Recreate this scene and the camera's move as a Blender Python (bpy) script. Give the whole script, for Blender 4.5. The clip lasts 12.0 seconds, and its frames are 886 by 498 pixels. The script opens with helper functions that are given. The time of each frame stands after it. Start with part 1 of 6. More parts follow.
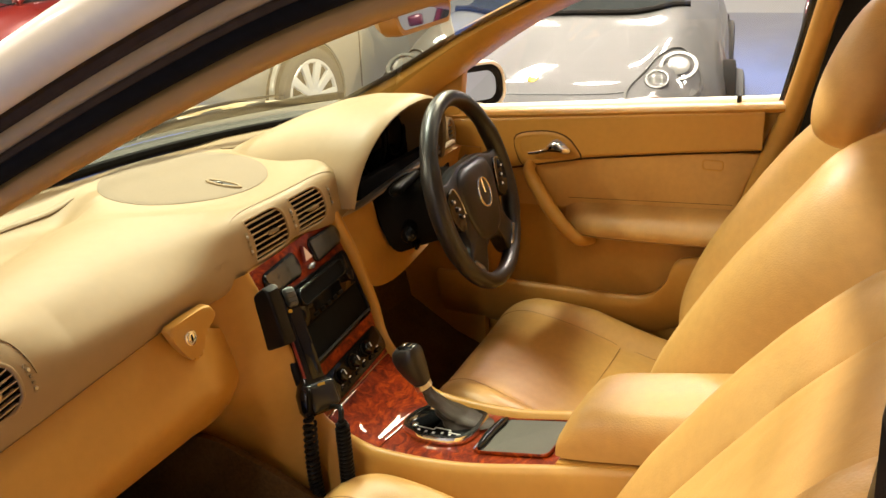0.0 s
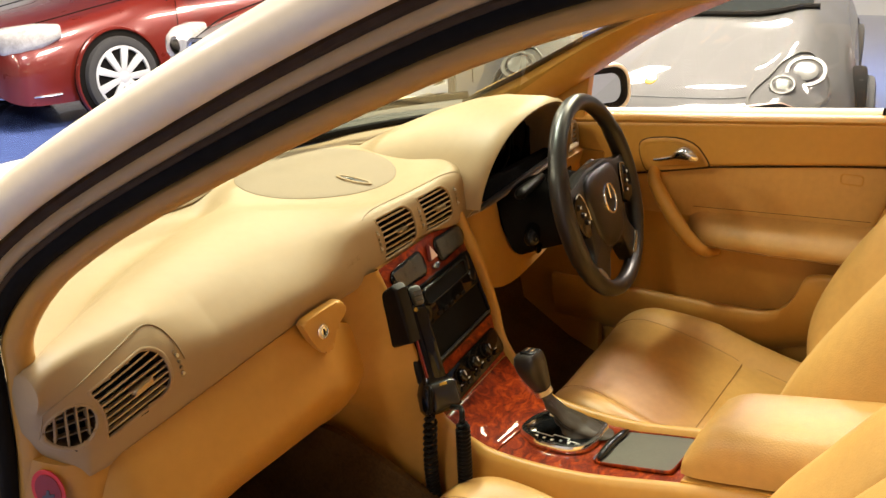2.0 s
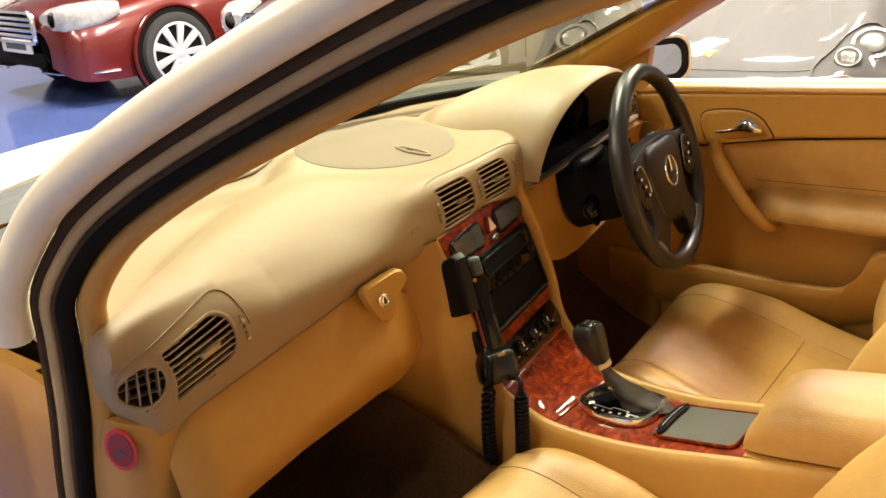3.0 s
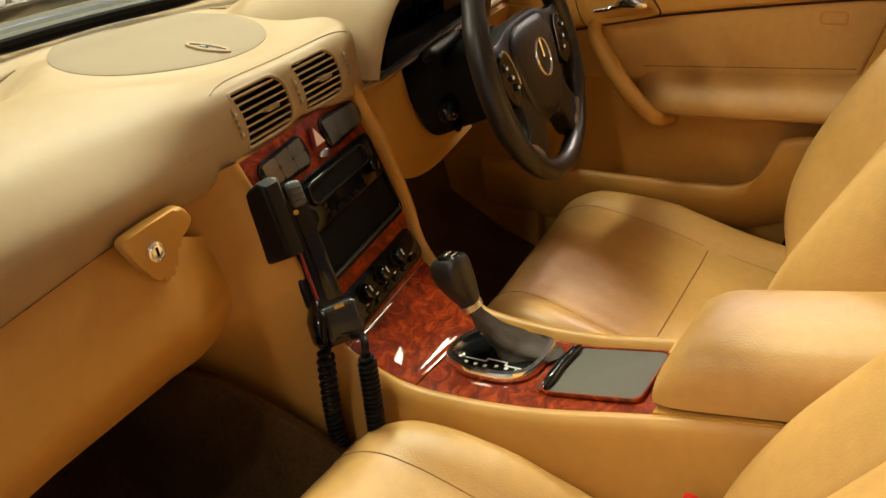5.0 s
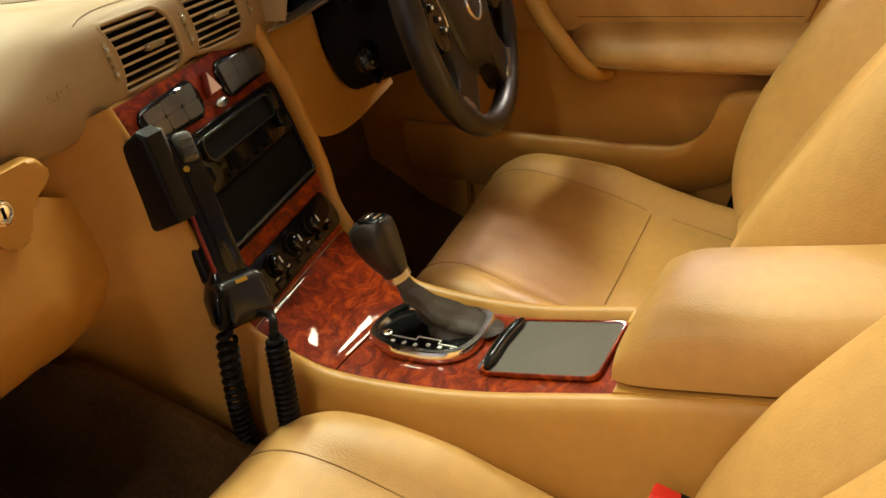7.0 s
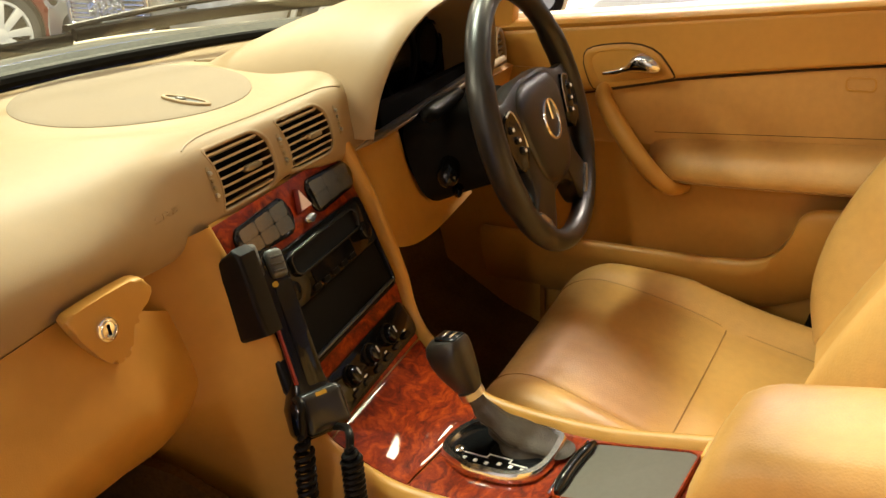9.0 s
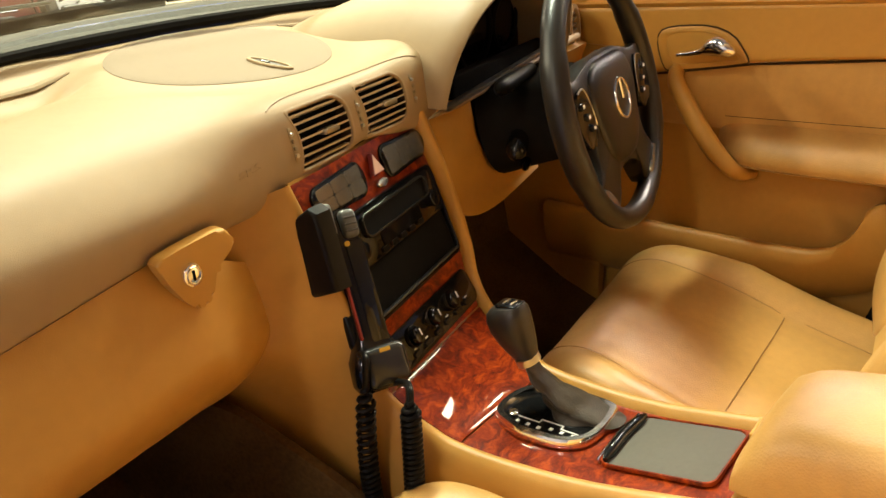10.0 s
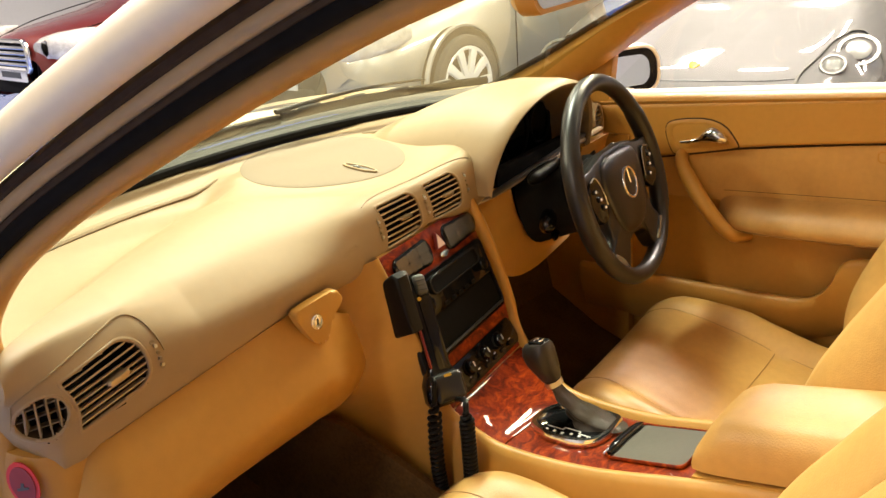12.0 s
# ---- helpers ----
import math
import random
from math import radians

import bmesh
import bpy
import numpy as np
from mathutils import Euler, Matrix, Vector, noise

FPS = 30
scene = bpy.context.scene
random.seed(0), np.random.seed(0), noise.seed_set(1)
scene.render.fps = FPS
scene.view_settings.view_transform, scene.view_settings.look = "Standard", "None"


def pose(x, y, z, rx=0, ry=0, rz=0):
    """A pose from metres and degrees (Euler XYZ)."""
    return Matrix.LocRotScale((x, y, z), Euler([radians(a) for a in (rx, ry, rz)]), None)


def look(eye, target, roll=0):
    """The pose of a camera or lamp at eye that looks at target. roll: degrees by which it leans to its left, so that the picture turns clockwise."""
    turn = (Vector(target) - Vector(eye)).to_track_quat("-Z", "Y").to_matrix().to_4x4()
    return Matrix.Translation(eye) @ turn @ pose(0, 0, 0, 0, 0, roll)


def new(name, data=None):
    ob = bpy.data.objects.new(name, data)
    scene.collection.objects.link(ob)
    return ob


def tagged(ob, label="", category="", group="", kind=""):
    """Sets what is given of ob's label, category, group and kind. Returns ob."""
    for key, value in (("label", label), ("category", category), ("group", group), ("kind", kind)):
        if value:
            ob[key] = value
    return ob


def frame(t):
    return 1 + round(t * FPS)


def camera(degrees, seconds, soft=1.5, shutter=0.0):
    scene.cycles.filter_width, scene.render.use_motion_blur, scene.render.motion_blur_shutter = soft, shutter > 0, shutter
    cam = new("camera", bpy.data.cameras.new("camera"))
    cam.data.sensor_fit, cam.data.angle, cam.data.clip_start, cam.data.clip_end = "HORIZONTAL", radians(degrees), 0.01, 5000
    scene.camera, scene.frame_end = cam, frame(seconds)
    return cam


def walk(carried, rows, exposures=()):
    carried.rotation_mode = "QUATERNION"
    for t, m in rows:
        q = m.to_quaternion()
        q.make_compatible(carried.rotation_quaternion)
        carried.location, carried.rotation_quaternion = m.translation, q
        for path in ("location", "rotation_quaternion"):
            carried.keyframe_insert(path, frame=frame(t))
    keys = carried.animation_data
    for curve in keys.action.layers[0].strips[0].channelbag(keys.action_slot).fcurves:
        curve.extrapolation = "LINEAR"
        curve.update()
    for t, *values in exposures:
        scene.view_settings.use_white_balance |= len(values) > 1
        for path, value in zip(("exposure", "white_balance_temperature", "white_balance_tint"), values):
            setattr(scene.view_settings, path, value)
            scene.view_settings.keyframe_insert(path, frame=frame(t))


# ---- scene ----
import functools

cam = camera(54.1, 12.0)
PATH = [
    (0, (-0.99, -0.357, 1.276), (0.618, 0.621, 0.599), -2.6),
    (0.5, (-0.993, -0.348, 1.285), (0.545, 0.735, 0.607), -3.2),
    (1, (-1.004, -0.341, 1.3), (0.484, 0.806, 0.614), -3.1),
    (1.5, (-1.003, -0.326, 1.292), (0.48, 0.833, 0.614), -2.7),
    (2, (-1.011, -0.315, 1.288), (0.471, 0.844, 0.61), -2.1),
    (2.5, (-1.018, -0.307, 1.286), (0.431, 0.889, 0.6), -2.2),
    (2.7, (-1.022, -0.309, 1.287), (0.395, 0.923, 0.597), -2.5),
    (4.3, (-0.968, -0.233, 1.194), (0.417, 0.868, 0.262), -3.2),
    (4.5, (-0.906, -0.226, 1.191), (0.491, 0.855, 0.253), -3.6),
    (5, (-0.754, -0.19, 1.156), (0.722, 0.819, 0.259), -4.6),
    (5.5, (-0.67, -0.164, 1.121), (0.931, 0.713, 0.304), -4.3),
    (6, (-0.656, -0.147, 1.099), (0.976, 0.671, 0.281), -3.0),
    (6.5, (-0.657, -0.128, 1.072), (0.931, 0.697, 0.178), -3.0),
    (7, (-0.662, -0.125, 1.073), (0.888, 0.721, 0.134), -3.2),
    (7.5, (-0.658, -0.121, 1.082), (0.9, 0.769, 0.198), -3.5),
    (7.7, (-0.655, -0.124, 1.085), (0.912, 0.794, 0.247), -3.7),
    (9.3, (-0.678, -0.125, 1.122), (0.849, 0.918, 0.36), -2.6),
    (9.5, (-0.685, -0.128, 1.121), (0.82, 0.938, 0.347), -2.2),
    (10, (-0.7, -0.136, 1.126), (0.747, 0.981, 0.314), -1.5),
    (10.5, (-0.711, -0.148, 1.158), (0.693, 1.032, 0.359), -1.1),
    (11, (-0.754, -0.203, 1.205), (0.61, 1.02, 0.402), -1.5),
    (11.5, (-0.833, -0.287, 1.243), (0.531, 0.974, 0.5), -3.1),
    (12, (-0.935, -0.355, 1.26), (0.459, 0.906, 0.578), -4.3),
]
walk(cam, [(t, look(eye, target, roll)) for t, eye, target, roll in PATH], [(0.0, -0.08), (2.7, -0.10), (4.3, -0.46), (5.0, -0.40), (7.7, -0.40), (9.3, 0.02), (12.0, 0.13)])

# ---- world and lamps ----
world = bpy.data.worlds.new("showroom_air")
scene.world = world
world.use_nodes = True
world.node_tree.nodes["Background"].inputs[0].default_value = (1.0, 0.93, 0.82, 1)
world.node_tree.nodes["Background"].inputs[1].default_value = 0.012
scene.view_settings.exposure = 0.0

CEILING = 3.6
COOL, WARM = (0.98, 1.0, 0.96), (1.0, 0.875, 0.75)
LAMPS = [(-6.4, -0.6, 0.8, WARM), (-3.1, 0.1, 0.27, WARM), (-2.6, 2.3, 0.6, WARM), (-3.2, 3.3, 0.8, WARM), (-2.6, 4.6, 1.4, WARM), (0.58, 1.72, 2.0, COOL), (3.05, 0.42, 0.7, WARM), (3.25, 0.86, 0.9, WARM), (3.3, 1.6, 1.6, WARM),
         (3.2, -1.6, 0.5, WARM), (3.0, 4.6, 2.0, WARM), (6.4, 2.4, 2.0, WARM), (6.6, 3.4, 2.0, WARM), (6.4, -0.8, 2.0, WARM), (1.5, 8.4, 2.4, WARM), (0.3, -3.6, 1.0, WARM)]
LAMP_WATTS = 135.0


def ceiling_lamp(x, y, power, colour):
    lamp = bpy.data.lights.new("ceiling_lamp", "AREA")
    lamp.shape, lamp.size, lamp.size_y = "RECTANGLE", 1.15, 0.28
    lamp.energy, lamp.color = LAMP_WATTS * power, colour
    ob = new("ceiling_lamp_light", lamp)
    ob.matrix_world = pose(x, y, CEILING - 0.09)
    return ob


for x, y, power, colour in LAMPS:
    ceiling_lamp(x, y, power, colour)


# ---- materials ----
def shader(name):
    m = bpy.data.materials.new(name)
    m.use_nodes = True
    return m, m.node_tree.nodes, m.node_tree.links, m.node_tree.nodes["Principled BSDF"]


def surface(name, base, rough=0.5, metal=0.0, var=0.12, scale=6.0, grain=0.0, grain_scale=600.0, coat=0.0, rough_var=0.08, spec=0.5, sheen=0.0):
    """A plain stuff with broad stains, fine grain and a little uneven gloss."""
    m, nodes, links, bsdf = shader(name)
    geo = nodes.new("ShaderNodeTexCoord")
    broad = nodes.new("ShaderNodeTexNoise")
    broad.inputs["Scale"].default_value, broad.inputs["Detail"].default_value = scale, 5
    fine = nodes.new("ShaderNodeTexNoise")
    fine.inputs["Scale"].default_value, fine.inputs["Detail"].default_value = scale * 14, 4
    links.new(geo.outputs["Object"], broad.inputs["Vector"])
    links.new(geo.outputs["Object"], fine.inputs["Vector"])
    both = nodes.new("ShaderNodeMath")
    both.operation = "ADD"
    links.new(broad.outputs["Fac"], both.inputs[0])
    links.new(fine.outputs["Fac"], both.inputs[1])
    ramp = nodes.new("ShaderNodeMapRange")
    ramp.inputs["From Min"].default_value, ramp.inputs["From Max"].default_value = 0.7, 1.3
    ramp.inputs["To Min"].default_value, ramp.inputs["To Max"].default_value = 1 - var, 1 + var
    links.new(both.outputs[0], ramp.inputs["Value"])
    mul = nodes.new("ShaderNodeVectorMath")
    mul.operation = "SCALE"
    mul.inputs[0].default_value = base
    links.new(ramp.outputs["Result"], mul.inputs["Scale"])
    links.new(mul.outputs["Vector"], bsdf.inputs["Base Color"])
    gloss = nodes.new("ShaderNodeMapRange")
    gloss.inputs["To Min"].default_value, gloss.inputs["To Max"].default_value = max(0.02, rough - rough_var), rough + rough_var
    links.new(broad.outputs["Fac"], gloss.inputs["Value"])
    links.new(gloss.outputs["Result"], bsdf.inputs["Roughness"])
    bsdf.inputs["Metallic"].default_value = metal
    bsdf.inputs["Specular IOR Level"].default_value = spec
    bsdf.inputs["Coat Weight"].default_value = coat
    bsdf.inputs["Coat Roughness"].default_value = 0.04
    if sheen:
        bsdf.inputs["Sheen Weight"].default_value = sheen
    if grain:
        cells = nodes.new("ShaderNodeTexVoronoi")
        cells.inputs["Scale"].default_value = grain_scale
        links.new(geo.outputs["Object"], cells.inputs["Vector"])
        bump = nodes.new("ShaderNodeBump")
        bump.inputs["Strength"].default_value, bump.inputs["Distance"].default_value = grain, 0.001
        links.new(cells.outputs["Distance"], bump.inputs["Height"])
        links.new(bump.outputs["Normal"], bsdf.inputs["Normal"])
    return m


def burl_wood():
    """Red-brown burl veneer under thick clear lacquer."""
    m, nodes, links, bsdf = shader("burl_wood")
    geo = nodes.new("ShaderNodeTexCoord")
    bend = nodes.new("ShaderNodeTexNoise")
    bend.inputs["Scale"].default_value, bend.inputs["Detail"].default_value = 16, 6
    links.new(geo.outputs["Object"], bend.inputs["Vector"])
    mix = nodes.new("ShaderNodeVectorMath")
    mix.operation = "MULTIPLY_ADD"
    mix.inputs[1].default_value = (0.10, 0.10, 0.10)
    links.new(bend.outputs["Color"], mix.inputs[0])
    links.new(geo.outputs["Object"], mix.inputs[2])
    stretch = nodes.new("ShaderNodeMapping")
    stretch.inputs["Scale"].default_value = (34, 90, 60)
    links.new(mix.outputs["Vector"], stretch.inputs["Vector"])
    figure = nodes.new("ShaderNodeTexNoise")
    figure.inputs["Scale"].default_value, figure.inputs["Detail"].default_value, figure.inputs["Roughness"].default_value = 1.0, 8, 0.65
    links.new(stretch.outputs["Vector"], figure.inputs["Vector"])
    ramp = nodes.new("ShaderNodeValToRGB")
    e = ramp.color_ramp.elements
    e[0].position, e[0].color = 0.30, (0.05, 0.005, 0.001, 1)
    e[1].position, e[1].color = 0.72, (0.44, 0.062, 0.003, 1)
    mid = ramp.color_ramp.elements.new(0.50)
    mid.color = (0.19, 0.018, 0.0015, 1)
    links.new(figure.outputs["Fac"], ramp.inputs["Fac"])
    links.new(ramp.outputs["Color"], bsdf.inputs["Base Color"])
    bsdf.inputs["Roughness"].default_value = 0.55
    bsdf.inputs["Specular IOR Level"].default_value = 0.08
    bsdf.inputs["Coat Weight"].default_value = 0.65
    bsdf.inputs["Coat Roughness"].default_value = 0.04
    return m


def pane_glass(name, tint):
    m, nodes, links, bsdf = shader(name)
    nodes.remove(bsdf)
    clear = nodes.new("ShaderNodeBsdfTransparent")
    clear.inputs["Color"].default_value = (*tint, 1)
    gloss = nodes.new("ShaderNodeBsdfGlossy")
    gloss.inputs["Roughness"].default_value = 0.02
    facing = nodes.new("ShaderNodeLayerWeight")
    power = nodes.new("ShaderNodeMath")
    power.operation, power.inputs[1].default_value = "POWER", 4.0
    links.new(facing.outputs["Facing"], power.inputs[0])
    fres = nodes.new("ShaderNodeMapRange")
    fres.inputs["To Min"].default_value, fres.inputs["To Max"].default_value = 0.035, 0.8
    links.new(power.outputs[0], fres.inputs["Value"])
    mix = nodes.new("ShaderNodeMixShader")
    links.new(fres.outputs[0], mix.inputs[0])
    links.new(clear.outputs[0], mix.inputs[1])
    links.new(gloss.outputs[0], mix.inputs[2])
    links.new(mix.outputs[0], nodes["Material Output"].inputs["Surface"])
    return m


def glowing(name, colour, strength):
    m, nodes, links, bsdf = shader(name)
    bsdf.inputs["Emission Color"].default_value = (*colour, 1)
    bsdf.inputs["Emission Strength"].default_value = strength
    return m


TAN = (0.52, 0.285, 0.080)
leather = surface("tan_leather", TAN, 0.45, var=0.07, scale=5, grain=0.2, grain_scale=420, rough_var=0.07, spec=0.45)
dash_skin = surface("sand_dash_skin", (0.345, 0.236, 0.122), 0.50, var=0.04, scale=4, grain=0.12, grain_scale=1100, spec=0.35)
tan_plastic = surface("tan_plastic", (0.50, 0.252, 0.049), 0.42, var=0.05, scale=5, grain=0.12, grain_scale=900, spec=0.35)
grille_cloth = surface("grey_beige_grille", (0.26, 0.195, 0.125), 0.85, var=0.05, scale=20, grain=0.5, grain_scale=900)
vent_plastic = surface("taupe_vent_plastic", (0.28, 0.195, 0.095), 0.4, var=0.05)
slat_plastic = surface("pale_brown_slat", (0.48, 0.36, 0.21), 0.28, var=0.05)
black_plastic = surface("black_plastic", (0.007, 0.006, 0.005), 0.34, var=0.25, spec=0.14, scale=9, grain=0.08, grain_scale=800)
cowl_plastic = surface("faded_cowl_plastic", (0.075, 0.068, 0.050), 0.6, var=0.25, scale=9, grain=0.1, grain_scale=700, spec=0.3)
black_gloss = surface("black_gloss_plastic", (0.006, 0.006, 0.006), 0.10, var=0.1, spec=0.4)
gaiter_leather = surface("brown_black_leather", (0.050, 0.038, 0.026), 0.36, var=0.2, scale=12, grain=0.3, grain_scale=500, spec=0.22)
black_leather = surface("black_leather", (0.017, 0.013, 0.010), 0.34, var=0.2, scale=9, grain=0.10, grain_scale=700)
hub_skin = surface("black_hub_skin", (0.009, 0.007, 0.005), 0.33, var=0.15, scale=9, grain=0.10, grain_scale=900, spec=0.5)
# Near-black that puts the shade of openings and gaps into the colour.
dark_void = surface("cavity_shade_black", (0.006, 0.005, 0.004), 0.9, var=0.2, spec=0.1)
button_grey = surface("dark_grey_button", (0.020, 0.019, 0.017), 0.22, var=0.08)
switch_sheen = surface("glossy_dark_switch", (0.34, 0.33, 0.30), 0.24, 0.8, var=0.08)
grey_plastic = surface("grey_plastic", (0.060, 0.059, 0.055), 0.4, var=0.08)
rim_grey = surface("dark_grey_trim", (0.10, 0.095, 0.085), 0.3, var=0.08)
clip_grey = surface("worn_grey_clip", (0.11, 0.11, 0.10), 0.32, var=0.2, scale=30)
tray_grey = surface("grey_tray_lid", (0.125, 0.112, 0.090), 0.7, var=0.05, scale=12, spec=0.2)
chrome = surface("chrome", (0.92, 0.91, 0.88), 0.12, 1.0, var=0.03)
knob_metal = surface("warm_satin_metal", (0.44, 0.33, 0.19), 0.28, 0.7, var=0.05)
satin_metal = surface("satin_metal", (0.62, 0.60, 0.55), 0.28, 1.0, var=0.05)
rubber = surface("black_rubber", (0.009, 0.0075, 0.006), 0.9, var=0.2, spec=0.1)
brown_rubber = surface("brown_rubber", (0.060, 0.036, 0.018), 0.8, var=0.2, spec=0.15)
carpet = surface("brown_carpet", (0.105, 0.056, 0.018), 0.95, var=0.3, scale=14, grain=0.8, grain_scale=900, spec=0.1)
dark_thread = surface("dark_seam", (0.12, 0.055, 0.015), 0.8, var=0.1)
thread = surface("seam_thread", (0.30, 0.155, 0.040), 0.8, var=0.1)
wood = burl_wood()
champagne = surface("champagne_paint", (0.82, 0.70, 0.48), 0.40, 0.0, var=0.03, coat=0.15)
# The body's champagne browned for the flange: its shade is in the colour.
flange_shade = surface("shaded_champagne_paint", (0.46, 0.31, 0.14), 0.5, var=0.05, spec=0.3)
windscreen_glass = pane_glass("windscreen_glass", (0.70, 0.74, 0.60))
side_glass = pane_glass("side_glass", (0.93, 0.95, 0.92))
lens_glass = pane_glass("lamp_lens", (0.93, 0.93, 0.9))
red_plastic = surface("red_plastic", (0.60, 0.02, 0.012), 0.3, var=0.05)
dull_red = surface("dull_red_plastic", (0.22, 0.02, 0.012), 0.4, var=0.1)
red_sticker = surface("red_sticker", (0.55, 0.03, 0.02), 0.4, var=0.05)
white_print = surface("pale_print", (0.75, 0.72, 0.66), 0.5, var=0.03)
peach = surface("pale_peach_plastic", (0.30, 0.20, 0.15), 0.25, var=0.05)
gold = surface("gold_enamel", (0.75, 0.48, 0.06), 0.25, 0.5, var=0.1)
silver_paint = surface("silver_paint", (0.060, 0.056, 0.051), 0.60, 0.0, var=0.03, coat=0.5, spec=0.2)
red_paint = surface("dark_red_paint", (0.135, 0.012, 0.006), 0.3, 0.2, var=0.05, coat=1.0)
pale_silver = surface("pale_silver_paint", (0.30, 0.295, 0.28), 0.35, 0.5, var=0.03, coat=1.0)
clear_lamp = surface("clear_lamp_glass", (0.42, 0.40, 0.37), 0.15, var=0.35, scale=18, coat=0.5)
lamp_white = surface("pale_lamp_glass", (0.11, 0.105, 0.09), 0.25, var=0.35, scale=25)
plum_paint = surface("plum_paint", (0.10, 0.012, 0.03), 0.3, 0.2, var=0.05, coat=1.0)
car_glass = surface("dark_car_glass", (0.02, 0.022, 0.02), 0.05, var=0.1)
tyre_rubber = surface("tyre_rubber", (0.030, 0.029, 0.028), 0.8, var=0.2, scale=10)
alloy = surface("alloy", (0.60, 0.60, 0.59), 0.35, 0.3, var=0.05)
blue_floor = surface("blue_painted_floor", (0.085, 0.13, 0.34), 0.18, var=0.12, scale=1.2, coat=0.4)
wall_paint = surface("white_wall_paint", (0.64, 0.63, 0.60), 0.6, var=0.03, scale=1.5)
# Ceiling kept greyer than the walls to hold down bounce light.
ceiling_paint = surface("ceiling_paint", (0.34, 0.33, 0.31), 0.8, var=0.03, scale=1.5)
lamp_tube = glowing("lamp_tube", (1.0, 0.9, 0.72), 6.0)


# ---- mesh helpers ----
def part(name, bm, material, parent=None, label="", sharp=38):
    """Links a bmesh as one mesh object under a thing or a part."""
    bmesh.ops.recalc_face_normals(bm, faces=bm.faces)
    limit = radians(sharp)
    for f in bm.faces:
        f.smooth = True
    for e in bm.edges:
        if len(e.link_faces) == 2 and e.calc_face_angle(0) > limit:
            e.smooth = False
    mesh = bpy.data.meshes.new(name)
    bm.to_mesh(mesh)
    bm.free()
    mesh.materials.append(material)
    ob = new(name, mesh)
    if parent is not None:
        ob.parent = parent
        ob.matrix_parent_inverse = parent.matrix_world.inverted()
    if label:
        tagged(ob, label)
    return ob


def thing(name, at, label, category, group="", kind=""):
    ob = new(name)
    ob.empty_display_size = 0.05
    ob.matrix_world = Matrix.Translation(at)
    bpy.context.view_layer.update()
    return tagged(ob, label, category, group, kind)


def spline(points, n):
    """n + 1 places along a smooth curve through the points."""
    p = [Vector(q) for q in points]
    p = [2 * p[0] - p[1]] + p + [2 * p[-1] - p[-2]]
    out = []
    last = len(p) - 3
    for i in range(n + 1):
        s = i / n * last
        k = min(int(s), last - 1)
        f = s - k
        a, b, c, d = p[k:k + 4]
        out.append(0.5 * (2 * b + (c - a) * f + (2 * a - 5 * b + 4 * c - d) * f * f + (3 * b - a - 3 * c + d) * f ** 3))
    return out


def lerp_table(x, table):
    if x <= table[0][0]:
        return table[0][1]
    for (a, p), (b, q) in zip(table, table[1:]):
        if x <= b:
            return p + (q - p) * (x - a) / (b - a)
    return table[-1][1]


def loft(rings, closed=True, caps=True, bm=None):
    bm = bm or bmesh.new()
    rows = [[bm.verts.new(p) for p in ring] for ring in rings]
    n = len(rows[0])
    for a, b in zip(rows, rows[1:]):
        for i in range(n if closed else n - 1):
            j = (i + 1) % n
            bm.faces.new((a[i], a[j], b[j], b[i]))
    if caps and closed:
        bm.faces.new(rows[0][::-1])
        bm.faces.new(rows[-1])
    return bm


def box(sx, sy, sz, r=0.003, seg=2, m=Matrix(), bm=None):
    """A box with rounded edges, its centre at m."""
    own = bmesh.new()
    bmesh.ops.create_cube(own, size=1.0, matrix=Matrix.Diagonal((sx, sy, sz, 1)))
    r = min(r, 0.49 * min(sx, sy, sz))
    if r > 0:
        bmesh.ops.bevel(own, geom=own.edges[:], offset=r, segments=seg, affect="EDGES", profile=0.5)
    own.transform(m)
    return own if bm is None else merge(bm, own)


def merge(bm, other):
    mesh = bpy.data.meshes.new("joined")
    other.to_mesh(mesh)
    other.free()
    bm.from_mesh(mesh)
    bpy.data.meshes.remove(mesh)
    return bm


def disc(r, depth, m=Matrix(), n=28, bevel=0.0, r2=None):
    """A round plug along local z."""
    bm = bmesh.new()
    bmesh.ops.create_cone(bm, cap_ends=True, segments=n, radius1=r, radius2=r if r2 is None else r2, depth=depth)
    if bevel:
        rim = [e for e in bm.edges if abs(e.verts[0].co.z - e.verts[1].co.z) < 1e-6]
        bmesh.ops.bevel(bm, geom=rim, offset=bevel, segments=2, affect="EDGES", profile=0.5)
    bm.transform(m)
    return bm


def tube(points, radius, n=10, flat=1.0, up=(0, 0, 1), caps=True):
    """A round or flattened rod along the points; radius: a number, or a function of 0..1."""
    pts = [Vector(p) for p in points]
    rings = []
    for i, p in enumerate(pts):
        d = (pts[min(i + 1, len(pts) - 1)] - pts[max(i - 1, 0)]).normalized()
        side = d.cross(Vector(up))
        if side.length < 1e-4:
            side = d.cross(Vector((1, 0.1, 0)))
        side.normalize()
        top = side.cross(d)
        r = radius(i / (len(pts) - 1)) if callable(radius) else radius
        rings.append([p + side * (math.cos(2 * math.pi * k / n) * r) + top * (math.sin(2 * math.pi * k / n) * r * flat) for k in range(n)])
    return loft(rings, True, caps)


